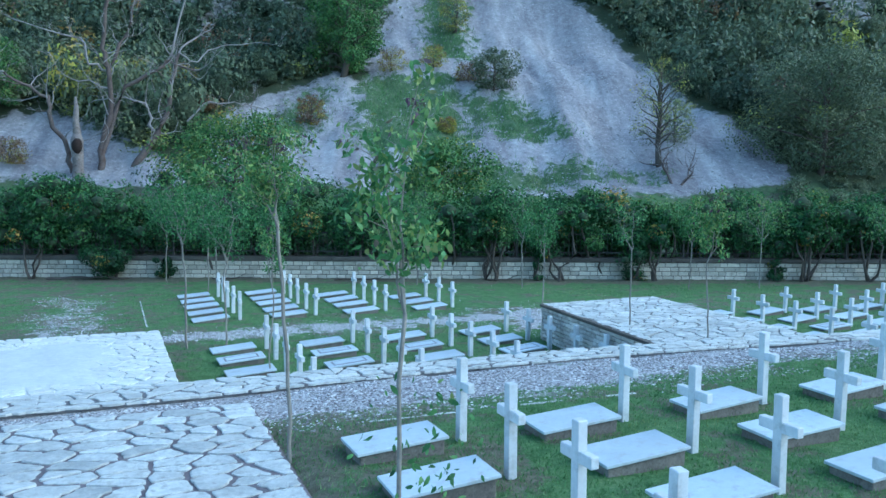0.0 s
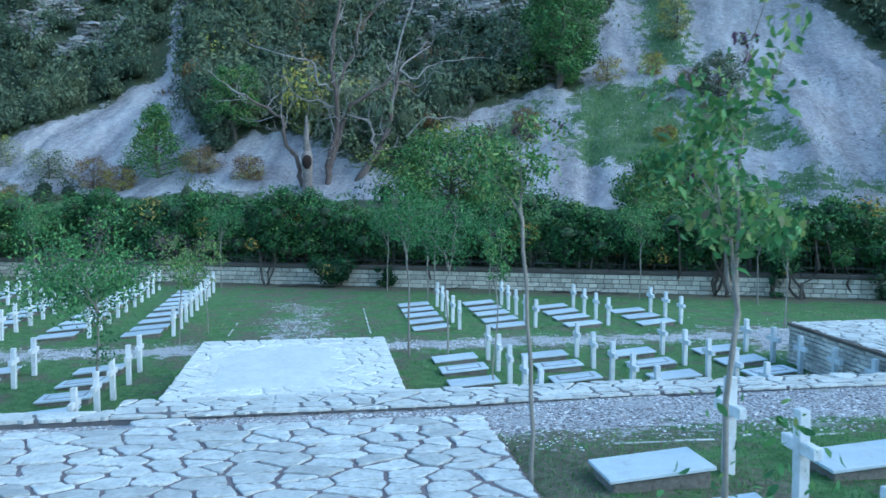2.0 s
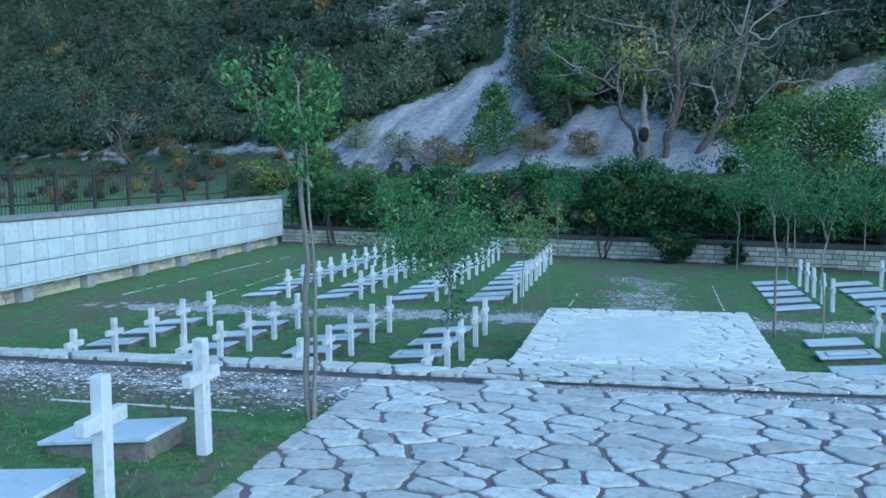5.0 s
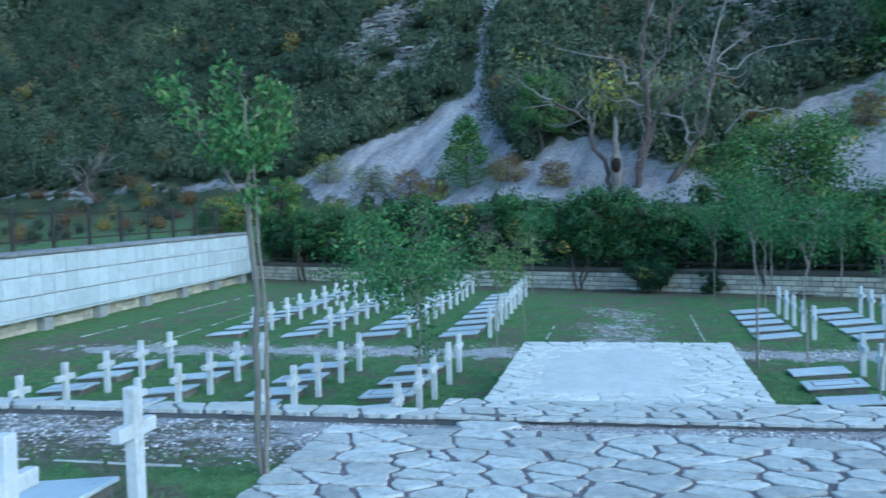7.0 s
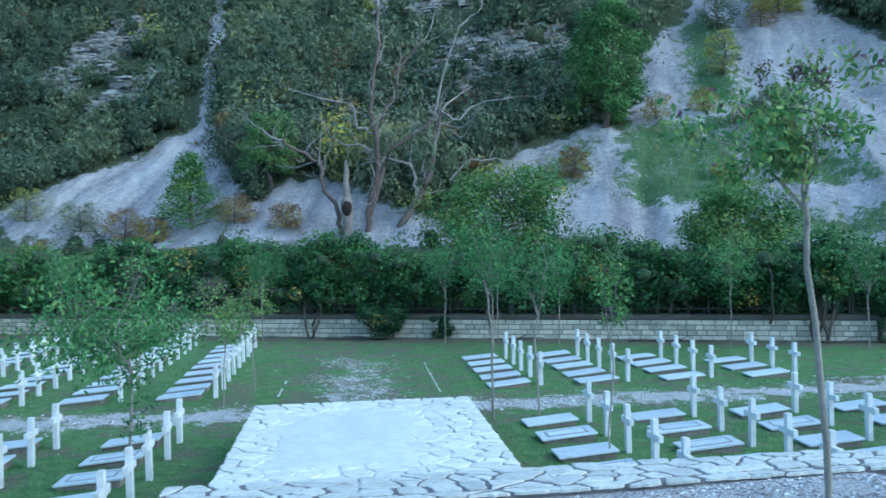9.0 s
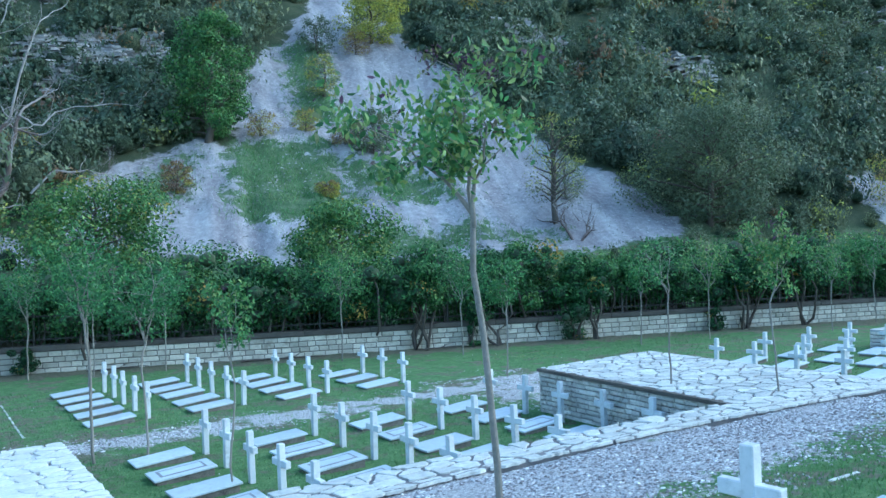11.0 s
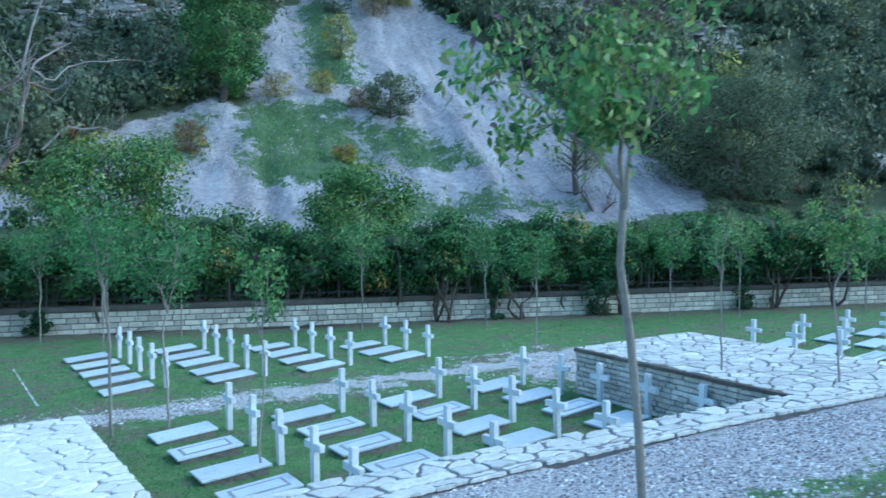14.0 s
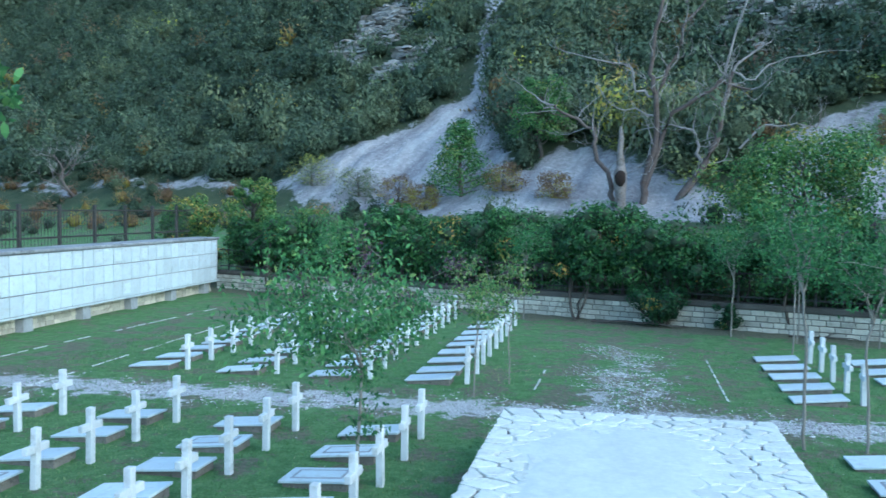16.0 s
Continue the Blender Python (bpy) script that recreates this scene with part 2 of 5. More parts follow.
scree = ramp(nt, streak, [(0.34, (0.165, 0.152, 0.165)), (0.5, (0.285, 0.27, 0.28)), (0.66, (0.42, 0.405, 0.405))])
scree = mix(nt, 0.58, scree, ramp(nt, noise_node(nt, 3.1, 9, 0.85), [(0.38, (0.095, 0.087, 0.095)), (0.50, (0.26, 0.245, 0.255)), (0.63, (0.60, 0.58, 0.58))]))
mapg = nt.nodes.new("ShaderNodeMapping")
mapg.vector_type = "TEXTURE"
nt.links.new(gg.outputs["Position"], mapg.inputs["Vector"])
mapg.inputs["Rotation"].default_value = (0, 0, radians(-20))
mapg.inputs["Scale"].default_value = (1.6, 11.0, 11.0)
scree = mix(nt, 0.42, scree, ramp(nt, noise_node(nt, 1.1, 5, 0.6, mapg.outputs[0], 0.35), [(0.38, (0.13, 0.115, 0.125)), (0.5, (0.29, 0.27, 0.275)), (0.64, (0.50, 0.475, 0.465))]))
hillsoil = ramp(nt, noise_node(nt, 0.7, 7, 0.75), [(0.3, (0.026, 0.042, 0.022)), (0.6, (0.065, 0.075, 0.040)), (0.78, (0.15, 0.13, 0.10))])
hat = nt.nodes.new("ShaderNodeAttribute")
hat.attribute_name = "hillside"
lawn = mix(nt, hat.outputs["Fac"], lawn, hillsoil)
col = mix(nt, mask(nt, "scree", 0.9, 1.2, 8), lawn, scree)
hgrass = ramp(nt, noise_node(nt, 3, 7, 0.8), [(0.3, (0.040, 0.080, 0.036)), (0.5, (0.085, 0.13, 0.060)), (0.62, (0.14, 0.165, 0.10)), (0.74, (0.27, 0.255, 0.24))])
col = mix(nt, mask(nt, "herbs", 1.1, 2.0, 9), col, hgrass)
nt.links.new(col, bs.inputs["Base Color"])
bs.inputs["Roughness"].default_value = 0.95
bs.inputs["Specular IOR Level"].default_value = 0.15
bump(nt, bs, noise_node(nt, 14, 7, 0.8), 0.7, 0.05)


# ---- mesh helpers ----
def part(name, bm, mat, parent=None, label="", smooth=False):
    me = bpy.data.meshes.new(name)
    bm.to_mesh(me)
    bm.free()
    me.materials.append(mat)
    if smooth:
        me.polygons.foreach_set("use_smooth", [True] * len(me.polygons))
    ob = new(name, me)
    ob.parent = parent
    if label:
        tagged(ob, label)
    return ob


def thing(name, at=None, label="", category="", group="", kind=""):
    e = new(name)
    e.empty_display_size = 0.1
    if at is not None:
        e.matrix_world = at
    return tagged(e, label, category, group, kind)


def np_mesh(name, verts, tris, mat, parent=None, tint=None, smooth=False, label=""):
    """One mesh object from arrays of corners and triangles."""
    me = bpy.data.meshes.new(name)
    verts, tris = np.asarray(verts, np.float32), np.asarray(tris, np.int32)
    me.vertices.add(len(verts))
    me.vertices.foreach_set("co", verts.ravel())
    me.loops.add(tris.size)
    me.loops.foreach_set("vertex_index", tris.ravel())
    me.polygons.add(len(tris))
    me.polygons.foreach_set("loop_start", np.arange(0, tris.size, tris.shape[1], dtype=np.int32))
    me.polygons.foreach_set("use_smooth", np.full(len(tris), smooth))
    me.update(calc_edges=True)
    me.materials.append(mat)
    if tint is not None:
        me.attributes.new("tint", "FLOAT", "POINT").data.foreach_set("value", np.asarray(tint, np.float32))
    ob = new(name, me)
    ob.parent = parent
    if label:
        tagged(ob, label)
    return ob


def box(bm, x0, x1, y0, y1, z0, z1, bevel=0.0):
    v = [bm.verts.new((x, y, z)) for z in (z0, z1) for x, y in ((x0, y0), (x1, y0), (x1, y1), (x0, y1))]
    fs = [bm.faces.new([v[i] for i in q]) for q in ((3, 2, 1, 0), (4, 5, 6, 7), (0, 1, 5, 4), (1, 2, 6, 5), (2, 3, 7, 6), (3, 0, 4, 7))]
    if bevel:
        bmesh.ops.bevel(bm, geom=list({e for f in fs for e in f.edges}), offset=bevel, segments=1, affect="EDGES")
    return bm


rng = np.random.default_rng(7)


def leaf_cloud(centers, sizes, droop=0.3, aspect=0.45, rs=rng, out=None, oval=False):
    """Folded leaves at the given centres: lozenges, or pointed ovals with a curved blade."""
    n = len(centers)
    d = rs.normal(size=(n, 3))
    d[:, 2] -= droop
    d /= np.linalg.norm(d, axis=1)[:, None]
    s = np.cross(d, rs.normal(size=(n, 3)))
    s /= np.linalg.norm(s, axis=1)[:, None] + 1e-9
    if out is not None:
        nn = out + rs.normal(size=(n, 3)) * 0.45
        nn /= np.linalg.norm(nn, axis=1)[:, None] + 1e-9
        s = np.cross(nn, rs.normal(size=(n, 3)))
        s /= np.linalg.norm(s, axis=1)[:, None] + 1e-9
        d = np.cross(nn, s)
    up = np.cross(s, d)
    L = np.asarray(sizes)[:, None]
    if oval:
        w, bend = s * L * aspect * 0.5, up * L
        v = np.stack([centers - d * L * 0.5, centers - d * L * 0.22 + w * 0.85 + bend * 0.06, centers + d * L * 0.14 + w * 0.9 + bend * 0.07, centers + d * L * 0.55 - bend * 0.12, centers + d * L * 0.14 - w * 0.9 + bend * 0.07, centers - d * L * 0.22 - w * 0.85 + bend * 0.06], 1).reshape(-1, 3)
        k = np.arange(n)[:, None] * 6
        return v, np.concatenate([k + [q] for q in ((0, 1, 5), (1, 2, 5), (2, 4, 5), (2, 3, 4))], 1).reshape(-1, 3)
    a = centers - d * L * 0.5
    b = centers + s * L * aspect * 0.5 + up * L * 0.08
    c = centers + d * L * 0.5
    e = centers - s * L * aspect * 0.5 + up * L * 0.08
    v = np.stack([a, b, c, e], 1).reshape(-1, 3)
    k = np.arange(n)[:, None] * 4
    t = np.concatenate([k + [[0, 1, 2]], k + [[0, 2, 3]]], 1).reshape(-1, 3)
    return v, t


def tube(pts, radii, sides=7):
    """A tapered limb along a line."""
    pts, radii = np.asarray(pts, float), np.asarray(radii, float)
    d = np.gradient(pts, axis=0)
    d /= np.linalg.norm(d, axis=1)[:, None] + 1e-9
    ref = np.where(np.abs(d[:, 2:3]) > 0.9, [[1.0, 0, 0]], [[0, 0, 1.0]])
    u = np.cross(d, ref)
    u /= np.linalg.norm(u, axis=1)[:, None]
    w = np.cross(d, u)
    ang = np.linspace(0, 2 * np.pi, sides, endpoint=False)
    v = pts[:, None] + radii[:, None, None] * (u[:, None] * np.cos(ang)[None, :, None] + w[:, None] * np.sin(ang)[None, :, None])
    n = len(pts)
    t = []
    for i in range(n - 1):
        for k in range(sides):
            a, b = i * sides + k, i * sides + (k + 1) % sides
            t += [(a, b, b + sides), (a, b + sides, a + sides)]
    for k in range(1, sides - 1):
        t.append(((n - 1) * sides, (n - 1) * sides + k, (n - 1) * sides + k + 1))
    return v.reshape(-1, 3), np.array(t)


def join(chunks):
    vs, ts, o = [], [], 0
    for v, t in chunks:
        vs.append(v)
        ts.append(t + o)
        o += len(v)
    return np.concatenate(vs), np.concatenate(ts)


def wander(a, b, n=6, amount=0.05, rs=rng):
    p = np.linspace(a, b, n)
    ln = np.linalg.norm(np.subtract(b, a))
    p[1:-1] += np.cumsum(rs.normal(size=(n - 2, 3)), 0) * amount * ln * 0.5
    return p


def clip_cell(poly, nx, ny, c):
    out = []
    for i in range(len(poly)):
        a, b = poly[i], poly[(i + 1) % len(poly)]
        da, db = a[0] * nx + a[1] * ny - c, b[0] * nx + b[1] * ny - c
        if da <= 0:
            out.append(a)
        if da * db < 0:
            k = da / (da - db)
            out.append((a[0] + (b[0] - a[0]) * k, a[1] + (b[1] - a[1]) * k))
    return out


def crazy_cells(outline, size, gap, stretch, rs):
    """Irregular stones that fill a convex outline: relaxed cells, shrunk by half the joint, with chipped edges."""
    xs, ys = [p[0] for p in outline], [p[1] for p in outline]
    x0, x1, y0, y1 = min(xs), max(xs), min(ys), max(ys)
    sx, sy = size * stretch, size / stretch
    seeds = []
    ny_, nx_ = max(1, round((y1 - y0) / sy)), max(1, round((x1 - x0) / sx))
    for j in range(ny_):
        for i in range(nx_):
            seeds.append((x0 + (i + 0.5 + (j % 2) * 0.5 - 0.25 + rs.uniform(-0.5, 0.5)) * (x1 - x0) / nx_, y0 + (j + 0.5 + rs.uniform(-0.48, 0.48)) * (y1 - y0) / ny_))
    q = [(x / stretch, y * stretch) for x, y in seeds]
    cells = []
    for i, s in enumerate(q):
        poly = [(x / stretch, y * stretch) for x, y in outline]
        near = sorted(range(len(q)), key=lambda k: (q[k][0] - s[0]) ** 2 + (q[k][1] - s[1]) ** 2)[1:16]
        for k in near:
            nx, ny = q[k][0] - s[0], q[k][1] - s[1]
            ln = math.hypot(nx, ny)
            nx, ny = nx / ln, ny / ln
            c = nx * (q[k][0] + s[0]) / 2 + ny * (q[k][1] + s[1]) / 2 - gap * rs.uniform(0.28, 0.85)
            poly = clip_cell(poly, nx, ny, c)
            if len(poly) < 3:
                break
        if len(poly) < 3:
            continue
        poly = [(x * stretch, y / stretch) for x, y in poly]
        fine = []
        for k in range(len(poly)):
            a, b = poly[k], poly[(k + 1) % len(poly)]
            ln = math.hypot(b[0] - a[0], b[1] - a[1])
            if ln < 0.012:
                continue
            fine.append((a[0] * 0.9 + b[0] * 0.1, a[1] * 0.9 + b[1] * 0.1))
            if ln > 0.12:
                chip = min(0.03, max(gap * 0.5, ln * 0.05))
                for f in ((0.33, 0.62) if ln < 0.26 else (0.27, 0.44, 0.6, 0.77)):
                    fine.append((a[0] + (b[0] - a[0]) * f + rs.uniform(-1, 1) * chip, a[1] + (b[1] - a[1]) * f + rs.uniform(-1, 1) * chip))
            fine.append((a[0] * 0.1 + b[0] * 0.9, a[1] * 0.1 + b[1] * 0.9))
        if len(fine) >= 3:
            cells.append(fine)
    return cells


def lay_stones(cells, top, thick, mat, parent, rs, name="paving_stone", uneven=0.005):
    """Each cell becomes a stone of its own with a worn edge."""
    for poly in cells:
        cx, cy = sum(p[0] for p in poly) / len(poly), sum(p[1] for p in poly) / len(poly)
        dz, tx, ty = rs.uniform(-uneven, uneven), rs.uniform(-0.010, 0.010), rs.uniform(-0.010, 0.010)
        rad = max(0.03, min(math.hypot(p[0] - cx, p[1] - cy) for p in poly))
        k = max(0.7, 1 - 0.008 / rad)
        z = lambda x, y: top(x, y) + dz + (x - cx) * tx + (y - cy) * ty
        v = [(x, y, z(x, y) - thick) for x, y in poly]
        v += [(x, y, z(x, y) - 0.005) for x, y in poly]
        v += [(cx + (x - cx) * k, cy + (y - cy) * k, z(x, y)) for x, y in poly]
        n = len(poly)
        f = [tuple(range(2 * n, 3 * n))]
        for r in (0, n):
            f += [(r + i, r + (i + 1) % n, r + n + (i + 1) % n, r + n + i) for i in range(n)]
        me = bpy.data.meshes.new(name)
        me.from_pydata(v, [], f)
        me.materials.append(mat)
        ob = new(name, me)
        ob.parent = parent


# ---- the lie of the land ----
WALL_M, WALL_C = -0.36, 12.2     # back wall: y = WALL_C + WALL_M * x


def beyond(x, y):
    return (y - WALL_C - WALL_M * x) * 0.941


def strip_z(x):
    return np.interp(x, [-2.0, 5.0], [0.70, 0.84])


def strip_front(x):
    return np.interp(x, [-7, -2, 1, 5, 10, 14, 24], [-5.88, -5.84, -5.84, -6.14, -6.58, -6.88, -7.7])


def strip_back(x):
    return np.interp(x, [-2.2, 0, 3, 5.6, 10, 14, 24], [-5.05, -5.15, -5.40, -5.66, -6.1, -6.4, -7.2])


def land(x, y):
    x, y = np.asarray(x, float), np.asarray(y, float)
    d = beyond(x, y)
    hill = np.interp(d, [0, 0.5, 4, 8, 14, 31, 60, 140, 400], [0.0, 0.15, 0.6, 1.4, 3.3, 12.5, 33, 95, 260])
    far = np.interp(y, [-400, -60, -30, -20, -17.2, -16.0, -13, -11, -9.5, -8.3, -6.4], [30, 12, 4, 2.1, 1.75, 1.17, 1.17, 1.17, 1.14, 1.10, 0])
    dip = np.interp(x, [-1.7, 1.0], [0.085, 0.06])
    ramp_z = strip_z(x) - dip + (1.14 - strip_z(x) + dip) * np.clip((strip_front(x) - 0.2 - y) / (9.3 + strip_front(x) - 0.2), 0, 1)
    near = np.where(y > -9.3, ramp_z, far)
    paved = (x > -6.36) & (x < -1.68) & (y < -8.1)
    near = np.where(paved, np.minimum(near, 1.04 + np.maximum(0, far - 1.18)), near)
    return np.where(y < strip_front(x) + 0.12, near, hill)


def inside(poly, x, y):
    """Signed distance to a plan outline, positive inside."""
    x, y = np.asarray(x, float), np.asarray(y, float)
    best, odd = np.full(x.shape, 1e9), np.zeros(x.shape, bool)
    for i in range(len(poly)):
        (ax, ay), (bx, by) = poly[i], poly[(i + 1) % len(poly)]
        ex, ey = bx - ax, by - ay
        t = np.clip(((x - ax) * ex + (y - ay) * ey) / (ex * ex + ey * ey), 0, 1)
        best = np.minimum(best, np.hypot(x - ax - t * ex, y - ay - t * ey))
        odd ^= ((ay > y) != (by > y)) & (x < (bx - ax) * (y - ay) / (by - ay + 1e-12) + ax)
    return np.where(odd, best, -best)


ROCKS = ((-27, 70, 5, 90), (-22, 58, 3, 45), (-29, 64, 3, 30), (5.5, 49.5, 4.5, 150), (10.5, 48, 4.5, 120), (4, 64, 5, 60), (52, 33, 4, 60), (88, 29, 8, 100), (70, 21, 6, 90), (96, 34, 6, 60), (42, 40, 4, 30))
SCREE = [
    [(-15, 50.2), (-19.3, 44.8), (-23.1, 41.2), (-27, 41), (-23, 36.0), (-15.9, 32.4), (-9.0, 29.2), (-10.6, 36.9), (-11.8, 41.8), (-13.6, 49.6)],
    [(-14.9, 49), (-16.0, 58.9), (-17.3, 72), (-19, 88), (-17.2, 88), (-15.9, 71), (-14.6, 58), (-13.7, 49)],
    [(-10, 34.4), (-7.6, 36.9), (-5.2, 36.6), (-3.2, 33.3), (0.4, 29.4), (1.5, 25.6), (-5.1, 28), (-10, 30.5)],
    [(26.5, 53), (21, 48.2), (15.6, 41.3), (12.7, 33.9), (7.8, 29.5), (6.3, 25.2), (8.6, 22.2), (14, 19.5), (20.8, 17.3), (29.7, 15.4), (32.5, 18.6), (31.2, 25.4), (32.5, 33.3), (31.9, 42.9), (32.3, 52.3), (36, 66), (32, 66)],
    [(7.8, 29.5), (12.7, 33.9), (11.5, 36), (5.5, 34), (2.2, 30.5), (2.5, 25.5), (6.3, 24.2)],
    [(46.0, 17.2), (50.2, 16.8), (48, 11), (42.5, 11.5)],
    [(-66, 55.4), (-66, 54.6), (-45, 46.2), (-30, 40.6), (-26, 40.5), (-30, 41.7), (-45, 47.0)],
]
HERBS = [
    [(13.0, 34.6), (18.2, 33.2), (17.0, 26.8), (15.0, 24.0), (10.2, 27.4)],
    [(18.4, 31), (21.2, 29.4), (21.4, 23.6), (18.2, 24.8)],
    [(22.2, 48.2), (24.4, 46), (20.6, 35.2), (17.8, 36.2)],
    [(7.2, 32.6), (10.2, 34.0), (8.6, 30.2), (5.6, 28.8)],
    [(12, 24), (20, 21), (24, 18.6), (12, 21)],
]

xl = np.unique(np.round(np.concatenate([np.linspace(-700, -120, 12), np.arange(-120, -60, 3), np.arange(-60, -22, 1.0), np.arange(-22, 24, 0.25), np.arange(24, 64, 0.7), np.arange(64, 130, 3), np.linspace(130, 700, 12)]), 3))
yl = np.unique(np.round(np.concatenate([np.linspace(-600, -40, 10), np.arange(-40, -14, 1.3), np.arange(-14, 16, 0.25), np.arange(16, 60, 0.7), np.arange(60, 120, 2.5), np.linspace(120, 500, 14)]), 3))
gx, gy = np.meshgrid(xl, yl)
gz = land(gx, gy)
lumps = np.array([[noise.noise(Vector((x * 0.16, y * 0.16, 0))) * 0.8 + noise.noise(Vector((x * 0.5, y * 0.5, 3))) * 0.25 for x in xl] for y in yl])
small = np.array([[noise.noise(Vector((x * 1.4, y * 1.4, 7))) for x in xl] for y in yl])
gd = beyond(gx, gy)
gz = gz + np.clip((gd - 6) / 12, 0, 1) * (lumps * 1.1 + small * 0.22) + np.where((gy > -5.2) & (gd < 0), small * 0.015, 0) + np.where(gy < -6.6, small * 0.012, 0)

# gullies that run down the scree
scree_in = np.clip(np.max([inside(p, gx, gy) for p in SCREE], 0) / 2.0, 0, 1)
across, down = gx * 0.941 - gy * 0.3388, gx * 0.3388 + gy * 0.941
gully = np.array([[noise.noise(Vector((a_ * 0.45, b_ * 0.05, 9))) + 0.5 * noise.noise(Vector((a_ * 1.1, b_ * 0.12, 5))) if m_ else 0.0 for a_, b_, m_ in zip(ra, rb, rm)] for ra, rb, rm in zip(across, down, scree_in)])
gz = gz + scree_in * gully * 0.5


def land_z(x, y):
    """Height of the built ground sheet."""
    j = np.clip(np.searchsorted(xl, x) - 1, 0, len(xl) - 2)
    i = np.clip(np.searchsorted(yl, y) - 1, 0, len(yl) - 2)
    u, v = (x - xl[j]) / (xl[j + 1] - xl[j]), (y - yl[i]) / (yl[i + 1] - yl[i])
    return (gz[i, j] * (1 - u) + gz[i, j + 1] * u) * (1 - v) + (gz[i + 1, j] * (1 - u) + gz[i + 1, j + 1] * u) * v


nx_, ny_ = len(xl), len(yl)
idx = np.arange(nx_ * ny_).reshape(ny_, nx_)
quads = np.stack([idx[:-1, :-1], idx[:-1, 1:], idx[1:, 1:], idx[1:, :-1]], -1).reshape(-1, 4)
ground = np_mesh("ground", np.stack([gx, gy, gz], -1).reshape(-1, 3), quads, M_GROUND, smooth=True)
tagged(ground, "patchy lawn and gravel ground rising to a scree hillside", "ground", kind="structure")


def band(v, lo, hi, soft):
    return np.clip(np.minimum(v - lo, hi - v) / soft * 0.5 + 0.5, 0, 1)


m_scree = np.max([np.clip(inside(p, gx, gy) / 3.0 + 0.5, 0, 1) for p in SCREE], 0)
m_herbs = np.max([np.clip(inside(p, gx, gy) / 4.5 + 0.52, 0, 1) for p in HERBS], 0)
lowlawn = (gd < 0) & (gy > strip_front(gx) + 0.12)
g_path = band(gy, 1.15, 2.55, 0.5) * band(gx, -17, 13, 1.5) * 0.68
g_patch = band(gx, -4.7, -3.3, 1.6) * band(gy, -0.6, 9.0, 3) * 0.66
g_right = band(gy, -1.0 - 0.0 * gx, 3.2, 1) * band(gx, 5.8, 10.2, 1.2) * 0.62
g_front = np.where(gy < strip_front(gx) + 0.12, np.clip((gy + 9.3 - 0.2 * np.clip(gx - 3, 0, 8)) / 1.9, 0, 1) * np.interp(gx, [-8, -6.2, 0.5], [0.50, 0.80, 0.9]), 0)
m_gravel = np.where(lowlawn, np.maximum.reduce([g_path, g_patch, g_right]), g_front)
m_soil = np.where(lowlawn, 0.375 + 0.12 * band(gx, -6.2, -1.6, 1) + 0.13 * band(gx, -17.5, -15.2, 1) + 0.1 * band(gy, 0.6, 3.2, 1), 0.40 + 0.20 * band(gx, -1.9, 0.0, 0.8) + 0.45 * band(gy, -8.9, -5.0, 0.8) * np.interp(gx, [-7, -6], [1, 0]))
m_soil = np.where(gy < -14, 0.6, m_soil + 0.35 * band(gd, -1.0, 0.4, 0.5))
for nm, arr in (("scree", m_scree), ("herbs", m_herbs), ("gravel", m_gravel), ("soil", m_soil), ("hillside", np.clip((gd - 9) / 6, 0, 1))):
    ground.data.attributes.new(nm, "FLOAT", "POINT").data.foreach_set("value", arr.astype(np.float32).ravel())


# ---- masonry of the terraces ----
def slab_prism(bm, outline, ztop, zbot):
    top = [bm.verts.new((x, y, ztop(x))) for x, y in outline]
    bot = [bm.verts.new((x, y, zbot)) for x, y in outline]
    bm.faces.new(top)
    bm.faces.new(bot[::-1])
    n = len(outline)
    for i in range(n):
        bm.faces.new((bot[i], bot[(i + 1) % n], top[(i + 1) % n], top[i]))
    bmesh.ops.recalc_face_normals(bm, faces=bm.faces)
    return bm


# retaining wall whose top is the stone-paved walkway
walkway = thing("walkway", label="raised walkway paved with irregular pale limestone slabs", category="walkway", kind="structure")
xs = list(np.arange(-22, 24.1, 2.0))
for a, b in zip(xs[:-1], xs[1:]):
    bm = bmesh.new()
    if b <= -6:
        o = [(a, -5.87), (b, -5.87), (b, -5.6), (a, -5.6)]
    else:
        o = [(a, strip_front(a) + 0.03), (b, strip_front(b) + 0.03), (b, strip_back(b) - 0.03), (a, strip_back(a) - 0.03)]
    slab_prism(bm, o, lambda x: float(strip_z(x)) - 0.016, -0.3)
    # dark face below the edge stones has their shadow in its colour
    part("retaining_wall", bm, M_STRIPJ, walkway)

# raised square of the middle axis
PX0, PX1, PY0, PY1, PZ = -5.57, -2.19, -5.02, -0.66, 0.66
dais = thing("raised_platform", label="raised platform of worn pale screed with a border of irregular stones", category="platform", kind="structure")
bm = bmesh.new()
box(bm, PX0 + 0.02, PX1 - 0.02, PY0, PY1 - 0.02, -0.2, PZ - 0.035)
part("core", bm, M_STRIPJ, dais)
bm = bmesh.new()
NSC = 44
rows_ = []
